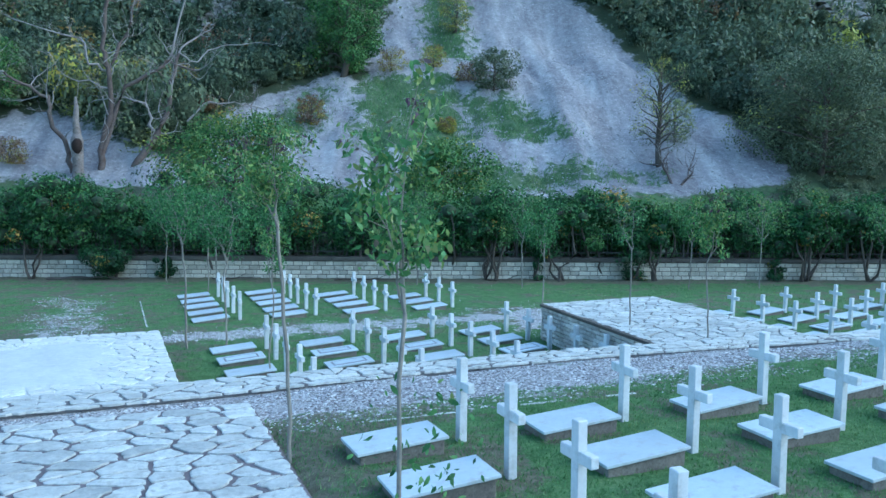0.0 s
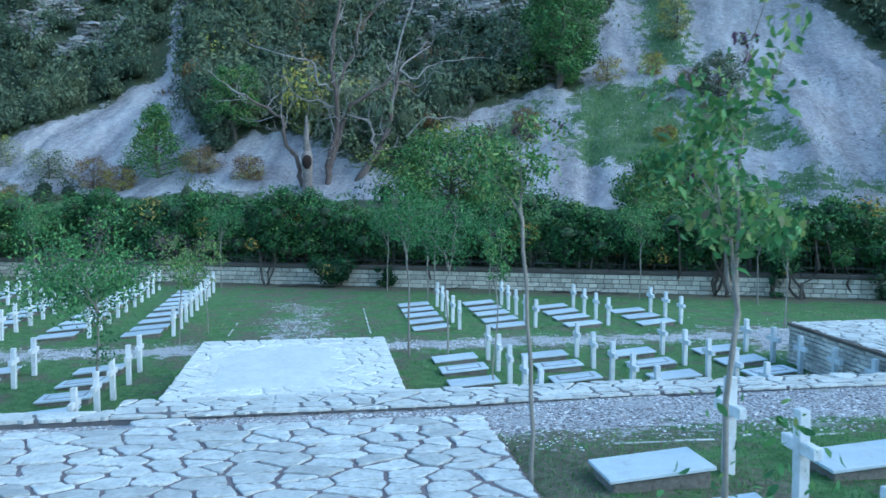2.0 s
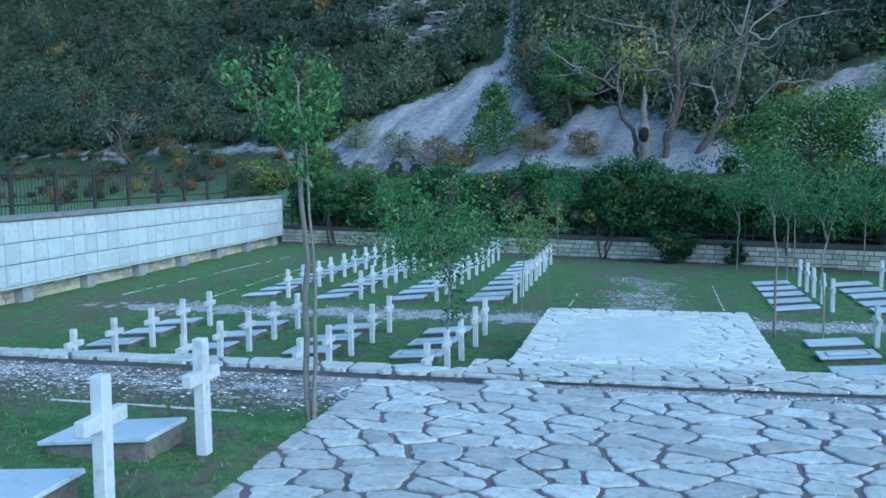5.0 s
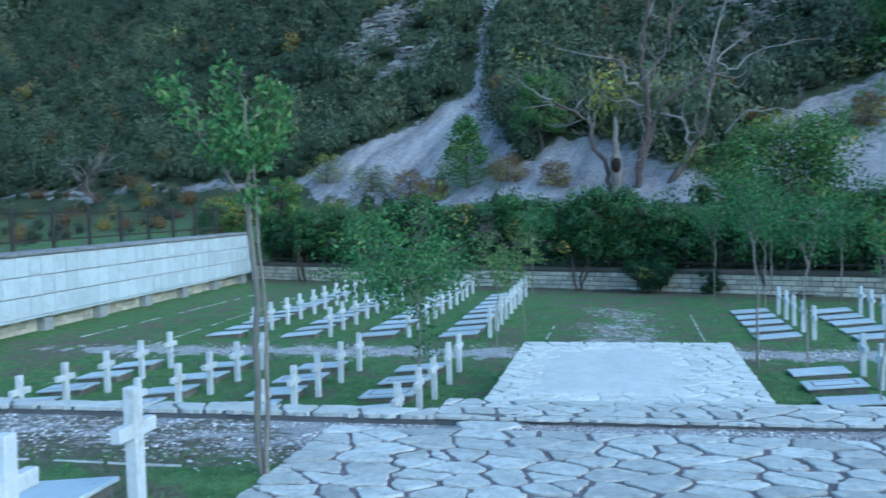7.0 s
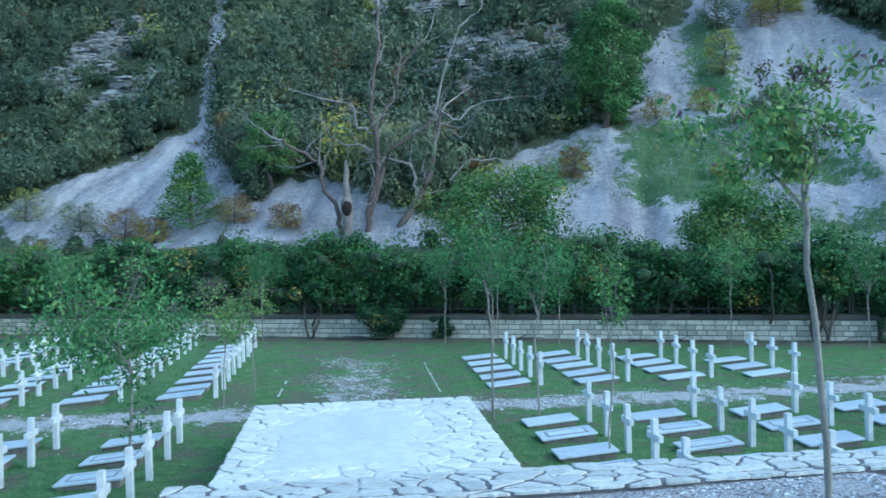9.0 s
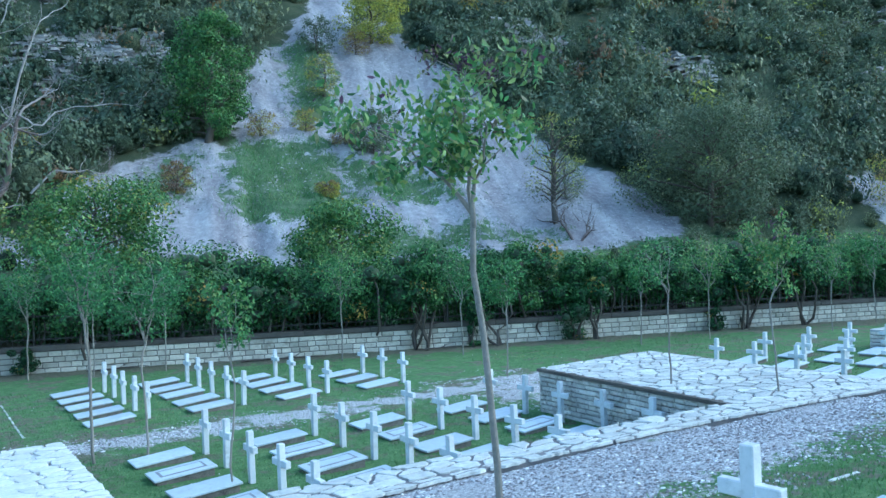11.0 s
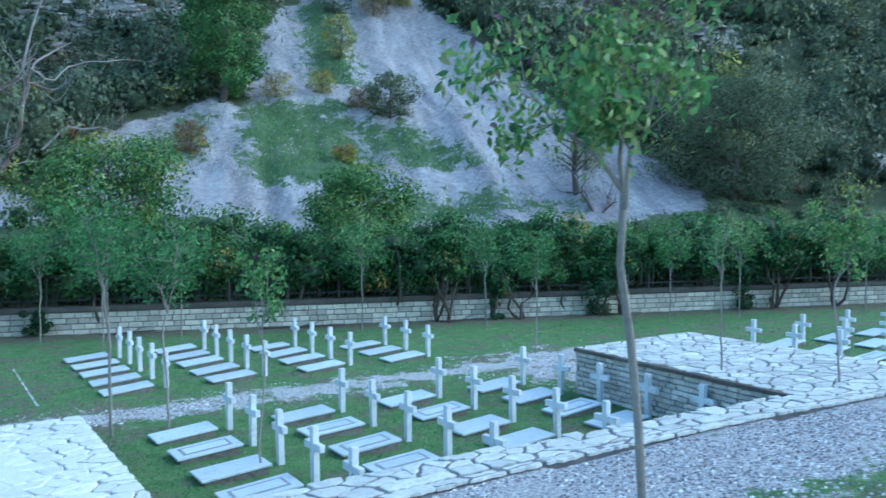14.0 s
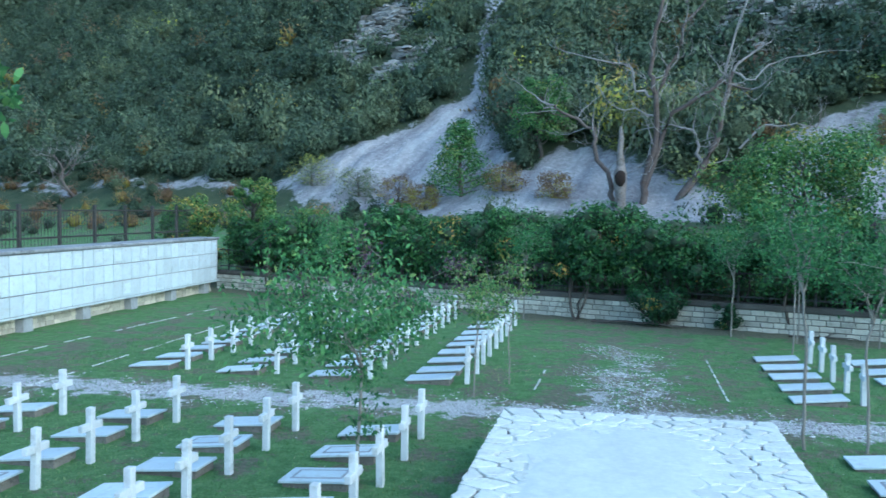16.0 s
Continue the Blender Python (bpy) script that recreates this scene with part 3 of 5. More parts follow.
for jj in range(NSC + 1):
    row = []
    for ii in range(NSC + 1):
        fx, fy = ii / NSC, jj / NSC
        x, y = PX0 + 0.05 + (PX1 - PX0 - 0.1) * fx, PY0 + 0.05 + (PY1 - PY0 - 0.1) * fy
        e_ = min(fx * 1.25 + 0.02, (1 - fx) * 0.72, fy * 1.5 + 0.05, (1 - fy) * 1.15) * 4.4
        n_ = noise.noise(Vector((x * 1.4, y * 1.4, 4))) * 0.5 + noise.noise(Vector((x * 5, y * 5, 2))) * 0.25
        h_ = PZ - 0.046 + 0.058 * min(1.0, max(0.0, e_ - 0.22 + n_ * 0.95))
        row.append(bm.verts.new((x, y, h_ + 0.003 * noise.noise(Vector((x * 9, y * 9, 1))))))
    rows_.append(row)
for jj in range(NSC):
    for ii in range(NSC):
        bm.faces.new((rows_[jj][ii], rows_[jj][ii + 1], rows_[jj + 1][ii + 1], rows_[jj + 1][ii]))
part("screed", bm, M_PLASTER, dais, "worn smooth pale screed", True)

# paved square beside the right-hand graves
QA, QB, QC, QD, QZ = (5.98, -1.1), (5.68, -5.78), (9.12, -0.95), (8.95, -6.1), 0.82
terrace = thing("stone_terrace", label="low square terrace of crazy paving with rubble stone sides", category="terrace", kind="structure")
bm = bmesh.new()
slab_prism(bm, [(QB[0] + 0.05, QB[1]), QD, (QC[0] - 0.05, QC[1] - 0.05), (QA[0] + 0.05, QA[1] - 0.05)], lambda x: QZ - 0.03, -0.2)
part("core", bm, M_STRIPJ, terrace)
for kk in range(9):
    f0, f1 = kk / 9, (kk + 0.985) / 9
    p, q = [(QA[0] + (QB[0] - QA[0]) * f_, QA[1] + (QB[1] - QA[1]) * f_) for f_ in (f0, f1)]
    bm = bmesh.new()
    slab_prism(bm, [(p[0] - 0.05, p[1]), (q[0] - 0.05, q[1]), (q[0] + 0.10, q[1]), (p[0] + 0.10, p[1])], lambda x: QZ - 0.004, QZ - 0.06)
    part("coping", bm, M_CAP, terrace)
terrace_far = thing("stone_terrace", label="far low terrace of pale paving with rubble sides", category="terrace", kind="structure")
TX0, TX1, TY0, TY1, TZ = 17.8, 23.5, -7.0, -0.8, 0.52
bm = bmesh.new()
box(bm, TX0 + 0.04, TX1 - 0.04, TY0, TY1 - 0.04, -0.2, TZ - 0.03)
part("core", bm, M_STRIPJ, terrace_far)

# paved forecourt and the steps down to it
forecourt = thing("forecourt", label="forecourt of large irregular limestone flags with earth joints", category="pavement", kind="structure")
bm = bmesh.new()
box(bm, -6.46, -1.66, -12.42, -7.96, 0.7, 1.123)
box(bm, -6.46, -2.18, -16.0, -12.42, 0.7, 1.123)
part("bedding", bm, M_JOINT, forecourt)
steps = thing("stone_steps", label="short flight of plain stone steps", category="steps", kind="structure")
for k in range(4):
    bm = bmesh.new()
    box(bm, -6.0, -2.2, -16.0 - 0.34 * k - (0.36 if k < 3 else 4.0), -16.0 - 0.34 * k, 0.8, 1.14 + 0.17 * (k + 1), 0.012)
    part("step", bm, M_PAVE, steps)


# ---- back wall with fence ----
def wall_pt(u, off=0.0, z=0.0):
    """u metres along the back wall from its left end, off metres towards the hill."""
    c, s = 0.941, -0.3388
    return (-20.2 + u * c - off * s, WALL_C + WALL_M * -20.2 + u * s + off * c, z)


WALL_L = 76.0
WT = 0.62
back_wall = thing("wall_north", label="low wall of squared cream limestone with dark coping", category="wall", kind="structure")
YAW = math.atan2(-0.3388, 0.941)
base = pose(*wall_pt(0), 0, 0, math.degrees(YAW))
bm = bmesh.new()
box(bm, 0, WALL_L, 0.03, 0.40, -0.3, WT)
bm.transform(base)
part("backing", bm, M_MORTAR, back_wall)
for k in range(38):
    bm = bmesh.new()
    box(bm, k * 2.0 + 0.004, k * 2.0 + 1.996, -0.04, 0.46, WT + 0.002, WT + 0.15, 0.015)
    bm.transform(base)
    part("coping", bm, M_CAP, back_wall)
fence = thing("fence", label="black iron fence standing on the low stone wall", category="fence")
bm = bmesh.new()
for z in (WT + 0.30, WT + 0.95):
    box(bm, 0, WALL_L, 0.19, 0.22, z, z + 0.04)
bm.transform(base)
part("rail", bm, M_IRON, fence)
bm = bmesh.new()
for k in range(int(WALL_L / 0.14)):
    box(bm, k * 0.14 + 0.05, k * 0.14 + 0.064, 0.197, 0.213, WT + 0.12, WT + 1.02)
bm.transform(base)
tagged(part("railing", bm, M_IRON, fence), kind="stuff")
post0 = None
for k in range(38):
    if post0 is None:
        bm = bmesh.new()
        box(bm, -0.03, 0.03, -0.03, 0.03, 0, 1.1, 0.006)
        post0 = part("post", bm, M_IRON, fence)
        p = post0
    else:
        p = post0.copy()
        scene.collection.objects.link(p)
    p.matrix_world = pose(*wall_pt(k * 2.0 + 0.5, 0.205, WT + 0.1), 0, 0, math.degrees(YAW))

# ---- marble memorial wall ----
WY0, WY1 = -6.0, 18.6
mem = thing("wall_west", label="long memorial wall clad in white marble plaques on a rubble base", category="wall", kind="structure")
mbase = Matrix.Translation((-18.6, WY0, 0)) @ Matrix.Rotation(math.atan2(1.05, 24.6), 4, "Z")
ML = WY1 - WY0


def m_part(name, x0, x1, y0, y1, z0, z1, mat, bev=0.0, label=""):
    bm = bmesh.new()
    box(bm, x0, x1, y0, y1, z0, z1, bev)
    bm.transform(mbase)
    return part(name, bm, mat, mem, label)


m_part("core", -0.85, -0.33, 0, ML, -0.2, 2.06, M_MORTAR)
m_part("overhang", -0.80, -0.03, 0, ML - 0.02, 0.44, 2.05, M_CONC, 0.0, "grey cement bed between the plaques")
m_part("ledge", -0.10, 0.02, 0, ML, 0.40, 0.455, M_MARBLE, 0.006)
for k in range(13):
    m_part("coping", -0.95, 0.06, k * ML / 13 + 0.004, (k + 1) * ML / 13 - 0.004, 2.055, 2.15, M_COPE, 0.02)
rs = random.Random(5)
y = 0.01
while y < ML - 0.3:
    w = 0.52
    for r in range(3):
        z0 = 0.46 + r * 0.53
        m_part("plaque", -0.028, rs.uniform(0.004, 0.014), y + 0.012, y + w - 0.012, z0 + 0.014, z0 + 0.514, M_MARBLE, 0.005)
        if rs.random() < 0.6:
            m_part("name_tablet", 0.012, 0.022, y + 0.09, y + w - 0.09, z0 + 0.10, z0 + 0.43, M_MARBLE, 0.004)
    y += w
k = 0
while k * 2.6 < ML:
    m_part("pier", -0.33, -0.06, k * 2.6 + 0.1, k * 2.6 + 0.48, -0.1, 0.40, M_CONC, 0.01)
    k += 1
for c in range(3):
    y = 0.0
    while y < ML - 0.2:
        w = rs.uniform(0.28, 0.5)
        m_part("stone", -0.34, rs.uniform(-0.315, -0.30), y + 0.006, min(y + w, ML) - 0.006, c * 0.14 - 0.01, c * 0.14 + 0.125, M_BLOCK, 0.008)
        y += w
# fence on the bank behind it
fence2 = thing("fence", label="dark iron fence behind the memorial wall", category="fence")
bm = bmesh.new()
for z in (2.35, 3.15):
    box(bm, -1.22, -1.18, 0, ML, z, z + 0.05)
bm.transform(mbase)
part("rail", bm, M_IRON, fence2)
bm = bmesh.new()
for k in range(int(ML / 0.15)):
    box(bm, -1.207, -1.193, k * 0.15, k * 0.15 + 0.014, 1.9, 3.2)
bm.transform(mbase)
tagged(part("railing", bm, M_IRON, fence2), kind="stuff")
for k in range(14):
    bm = bmesh.new()
    box(bm, -1.25, -1.15, k * 1.8 + 0.05, k * 1.8 + 0.15, 0.0, 3.35, 0.01)
    bm.transform(mbase)
    part("post", bm, M_IRON, fence2)

# ---- graves ----
H = 0.72


def build_cross(H=H):
    e = thing("grave_cross", label="white painted stone grave cross with blunt ends", category="cross", group="grave crosses")
    bm = bmesh.new()
    box(bm, -0.042, 0.042, -0.046, 0.046, -0.12, H, 0.007)
    part("upright", bm, M_CROSS, e)
    for s in (-1, 1):
        bm = bmesh.new()
        box(bm, -0.036, 0.036, min(s * 0.04, s * 0.205), max(s * 0.04, s * 0.205), H * 0.60, H * 0.60 + 0.092, 0.007)
        part("arm", bm, M_CROSS, e)
    return e


def build_slab(panel=False):
    e = thing("grave_slab", label="white marble grave slab with a sunken grey panel" if panel else "white marble grave slab on a weathered plinth in grass", category="grave slab", group="grave slabs")
    bm = bmesh.new()
    v = [(-0.41, -0.225), (0.41, -0.225), (0.41, 0.225), (-0.41, 0.225)]
    bot = [bm.verts.new((x, y, -0.08)) for x, y in v]
    top = [bm.verts.new((x, y, 0.082 + x * 0.085)) for x, y in v]
    bm.faces.new(top)
    for i in range(4):
        bm.faces.new((bot[i], bot[(i + 1) % 4], top[(i + 1) % 4], top[i]))
    bmesh.ops.bevel(bm, geom=bm.edges[:], offset=0.008, segments=1, affect="EDGES")
    part("plinth", bm, M_PLINTH, e)
    bm = bmesh.new()
    box(bm, -0.445, 0.445, -0.255, 0.255, 0, 0.032, 0.005)
    bm.transform(Matrix.Translation((0, 0, 0.084)) @ Matrix.Rotation(-math.atan(0.085), 4, "Y"))
    part("marble_top", bm, M_MARBLE, e)
    if panel:
        bm = bmesh.new()
        box(bm, -0.33, 0.33, -0.16, 0.16, 0.030, 0.036)
        bm.transform(Matrix.Translation((0, 0, 0.084)) @ Matrix.Rotation(-math.atan(0.085), 4, "Y"))
        part("panel", bm, M_PANEL, e, "grey weathered panel")
        bm = bmesh.new()
        box(bm, -0.29, 0.29, -0.115, 0.115, 0.030, 0.040)
        bm.transform(Matrix.Translation((0, 0, 0.084)) @ Matrix.Rotation(-math.atan(0.085), 4, "Y"))
        part("plate", bm, M_MARBLE, e)
    return e


cross0, slab0, tall0 = build_cross(), build_slab(), build_cross(0.78)
tall0_used = False
slab1, slab1_used = build_slab(True), False
first = True
gr = random.Random(11)
GRAVES = []
for c in range(4):
    x = 1.885 * c
    GRAVES += [(x, -1.045 * r) for r in range(5 if c else 6)]
GRAVES += [(1.885, -5.2), (3.77, -5.2)]
for c, n in ((0, 5), (1, 5), (2, 4), (3, 3)):
    GRAVES += [(0.0 + 1.945 * c, 3.68 + 1.0 * r) for r in range(n)]
for c in range(4):
    GRAVES += [(-6.83 - 1.935 * c, -0.15 - 1.045 * r) for r in range(5)]
for c, n in ((0, 9), (1, 10), (2, 9), (3, 10)):
    GRAVES += [(-6.87 - 1.93 * c - 0.015 * r, 3.72 + 1.02 * r) for r in range(n)]
for c in range(4):
    GRAVES += [(12.45 + 1.70 * c, -0.05 - 0.11 * c - 1.06 * r) for r in range(5)]
for c in range(2):
    GRAVES += [(24.5 + 1.75 * c, -1.9 - 1.0 * r) for r in range(4)]
for c in range(4):
    GRAVES += [(0.0 + 1.89 * c, -10.12 - 1.08 * r) for r in range(4)]
for c in range(4):
    GRAVES += [(-6.87 - 1.92 * c, -10.28 - 1.1 * r) for r in range(3)]
for gxx, gyy in GRAVES:
    jx, jy = gr.uniform(-0.02, 0.02), gr.uniform(-0.02, 0.02)
    lift = 0.045 if gyy < -8 else 0.0
    z = float(land_z(gxx, gyy)) + lift
    mc = pose(gxx + jx, gyy + jy, z, gr.uniform(-1.2, 1.2), gr.uniform(-1.2, 1.2), gr.uniform(-3, 3))
    msl = pose(gxx - 0.71, gyy - 0.06 + gr.uniform(-0.03, 0.03), float(land_z(gxx - 0.7, gyy - 0.06)) + lift - 0.01 + gr.uniform(-0.012, 0.012), gr.uniform(-0.8, 0.8), gr.uniform(-0.8, 0.8), gr.uniform(-2, 2))
    if first:
        cross0.matrix_world, slab0.matrix_world, first = mc, msl, False
        continue
    if gyy < -8:
        if tall0_used:
            copy_thing(tall0, mc)
        else:
            tall0.matrix_world, tall0_used = mc, True
        copy_thing(slab0, msl)
    else:
        copy_thing(cross0, mc)
        if -6 < gyy < -0.8 and gr.random() < (0.5 if gxx > -1 else 0.25):
            if slab1_used:
                copy_thing(slab1, msl)
            else:
                slab1.matrix_world, slab1_used = msl, True
        else:
            copy_thing(slab0, msl)

# marble kerb lines set in the lawn
KERBS = [((-2.22, 3.4), (-2.18, 8.6)), ((-0.6, -9.05), (0.6, -9.1)), ((1.2, -9.1), (2.9, -9.15)), ((-14.6, 1.0), (-15.0, 12.0)), ((-17.3, 3.5), (-17.0, 13.5)), ((-5.6, 3.0), (-5.56, 5.6)), ((-7.2, -9.2), (-9.2, -9.2))]
for (ax, ay), (bx, by) in KERBS:
    k = thing("kerb_line", label="narrow pale stone kerb line sunk in the grass", category="kerb", group="kerb lines")
    n = max(2, int(math.hypot(bx - ax, by - ay) / 0.5))
    for i in range(n):
        if gr.random() < 0.3:
            continue
        f0, f1 = i / n, (i + 0.97) / n
        p, q = (ax + (bx - ax) * f0, ay + (by - ay) * f0), (ax + (bx - ax) * f1, ay + (by - ay) * f1)
        ln = math.hypot(q[0] - p[0], q[1] - p[1])
        bm = bmesh.new()
        box(bm, 0, ln * gr.uniform(0.6, 1.0), -0.018, 0.018, -0.1, 0.012, 0.005)
        bm.transform(pose(p[0], p[1], float(land_z(p[0], p[1])), 0, 0, math.degrees(math.atan2(q[1] - p[1], q[0] - p[0]))))
        part("kerb_stone", bm, M_PAVE, k)

# loose slab that serves as a step up to the walkway
bm = bmesh.new()
o = [(-5.62, -6.18), (-5.2, -6.25), (-4.98, -6.05), (-5.05, -5.92), (-5.58, -5.91), (-5.72, -6.0)]
slab_prism(bm, o, lambda x: 0.66, 0.5)
bmesh.ops.bevel(bm, geom=bm.edges[:], offset=0.012, segments=1, affect="EDGES")
tagged(part("loose_slab", bm, M_PAVE), "loose pale stone slab laid against the walkway edge", "stone slab")


# ---- trees ----
def young_tree(x, y, height, spread, lean=(0, 0), fork=0.45, leaves=500, leaf=0.085, tint=0.45, r0=0.022, seed=1, crown_z=None, label="", purple=0.04, floor=None, twin=False, skirt=0):
    rs_ = np.random.default_rng(seed)
    z0 = float(land_z(x, y)) if floor is None else floor
    e = thing("young_tree", pose(x, y, z0), label or "slender young tree with a small green crown", "tree", "young trees")
    top = np.array([lean[0], lean[1], height])
    f = top * fork
    f[2] = height * fork
    chunks, tips = [tube(wander((0, 0, -0.1), f, 9, 0.014, rs_), np.linspace(r0, r0 * 0.72, 9))], []
    n = 3 if spread < 0.6 else 5
    for k in range(n):
        a = 2 * math.pi * (k + rs_.uniform(-0.2, 0.2)) / n
        out = spread * rs_.uniform(0.45, 0.95) if k else spread * 0.1
        tip = np.array([top[0] + math.cos(a) * out, top[1] + math.sin(a) * out, height * rs_.uniform(0.80, 0.98) if k else height])
        st = f * (1.0 if k < 2 else rs_.uniform(0.93, 1.0))
        p = wander(st, tip, 7, 0.07, rs_)
        chunks.append(tube(p, np.linspace(r0 * 0.62, r0 * 0.12, 7), 5))
        for i in range(2, 7):
            for _ in range(2):
                b = p[i] + rs_.normal(size=3) * [1, 1, 0.6] * spread * 0.38 + [0, 0, 0.05]
                if b[2] < height * (crown_z or fork + 0.1):
                    b[2] = height * (crown_z or fork + 0.1) + abs(rs_.normal()) * 0.15
                chunks.append(tube(np.linspace(p[i], b, 3), [r0 * 0.18, r0 * 0.12, r0 * 0.05], 4))
                tips.append(b)
    if twin:
        p = wander((0.025, -0.02, -0.1), (top[0] + 0.06, top[1], height * 0.80), 9, 0.012, rs_)
        chunks.append(tube(p, np.linspace(r0 * 0.8, r0 * 0.25, 9)))
        tips += [p[7], p[8], p[8]]
    v, t = join(chunks)
    np_mesh("trunk", v, t, M_BARK, e, smooth=True)
    tips = np.array(tips)
    pick = rs_.integers(0, len(tips), leaves)
    c = tips[pick] + rs_.normal(size=(leaves, 3)) * spread * 0.145
    dark = np.isin(pick, np.argsort(-tips[:, 2])[1:1 + 2 * max(1, round(len(tips) * purple)):2])
    c[dark] = tips[pick[dark]] + rs_.normal(size=(int(dark.sum()), 3)) * spread * 0.07
    if skirt:
        zz_ = rs_.uniform(0.28, 0.60, skirt) * height
        low_ = np.stack([0.12 + rs_.normal(size=skirt) * 0.13, rs_.normal(size=skirt) * 0.13, zz_], 1)
        c, leaves, dark = np.concatenate([c, low_]), leaves + skirt, np.concatenate([dark, np.zeros(skirt, bool)])
    v, t = leaf_cloud(c, rs_.uniform(0.5, 1.15, leaves) * leaf * np.where(dark, 0.6, 0.95), 0.9, 0.46, rs_, oval=True)
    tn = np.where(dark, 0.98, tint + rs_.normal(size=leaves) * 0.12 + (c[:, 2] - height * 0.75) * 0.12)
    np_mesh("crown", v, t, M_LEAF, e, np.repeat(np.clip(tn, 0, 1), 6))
    return e


young_tree(-1.64, -9.97, 2.92, 0.42, (-0.11, 0.10), 0.76, 2300, 0.054, 0.60, 0.021, 21, 0.83, "slender young tree leaning beside the forecourt", 0.10)
young_tree(-6.47, -9.30, 2.88, 0.38, (-0.02, -0.06), 0.74, 2300, 0.066, 0.52, 0.027, 22, 0.80, "young tree with two thin stems beside the forecourt", twin=True)
young_tree(-1.97, -13.9, 3.00, 0.30, (0.02, 0.02), 0.70, 950, 0.055, 0.58, 0.014, 23, 0.76, skirt=170)
young_tree(-6.95, -2.9, 2.75, 1.2, (0.15, 0.1), 0.55, 5600, 0.08, 0.42, 0.024, 24, 0.66, "young tree with a broad bushy crown and purplish leaves", 0.12, skirt=260)
young_tree(-0.38, -2.3, 2.75, 0.32, (0.1, 0.0), 0.6, 700, 0.085, 0.5, 0.016, 25, 0.6)
young_tree(-1.55, 0.6, 3.5, 0.65, (-0.1, 0.1), 0.62, 1700, 0.085, 0.32, 0.026, 26, 0.66)
young_tree(-0.76, 0.6, 3.1, 0.65, (0.1, 0.1), 0.58, 1500, 0.085, 0.28, 0.022, 27, 0.64)
young_tree(-6.55, 2.6, 2.3, 0.55, (0.1, 0), 0.5, 1600, 0.08, 0.68, 0.016, 28, 0.5, "young tree with yellow-green leaves")
young_tree(-6.10, 3.9, 2.2, 0.42, (0.0, 0), 0.5, 900, 0.08, 0.72, 0.015, 29, 0.5, "young tree with yellow-green leaves")
young_tree(6.30, -4.0, 2.3, 0.42, (0.0, 0), 0.62, 260, 0.07, 0.4, 0.016, 30, 0.66, floor=QZ)
young_tree(6.95, -5.5, 2.5, 0.42, (0.0, 0.05), 0.6, 1400, 0.08, 0.64, 0.016, 31, 0.58, "young tree with a dense light green crown", floor=QZ)
for k, (x, y, hh, sp, tn) in enumerate([(-6.9, 13.3, 3.0, 0.6, 0.32), (-1.2, 11.2, 3.0, 0.7, 0.3), (0.3, 10.6, 3.2, 0.7, 0.3), (2.1, 10.2, 2.8, 0.6, 0.3), (-0.2, 8.6, 3.0, 0.7, 0.3), (6.5, 8.2, 3.1, 0.7, 0.5), (8.1, 2.6, 2.6, 0.5, 0.35), (9.6, 6.6, 3.0, 0.8, 0.36), (14.6, 4.4, 2.7, 0.55, 0.42), (17.0, 3.8, 3.0, 0.7, 0.6), (21.0, 2.2, 2.9, 0.7, 0.5), (24.3, 2.6, 2.9, 0.7, 0.4), (-13.5, 14.5, 3.0, 0.8, 0.4)]):
    young_tree(x, y, hh, sp, (0.05, 0), 0.55, 1400, 0.095, tn, 0.022, 40 + k, 0.55)

# ---- hedge of single shrubs behind the wall ----
hr = np.random.default_rng(3)


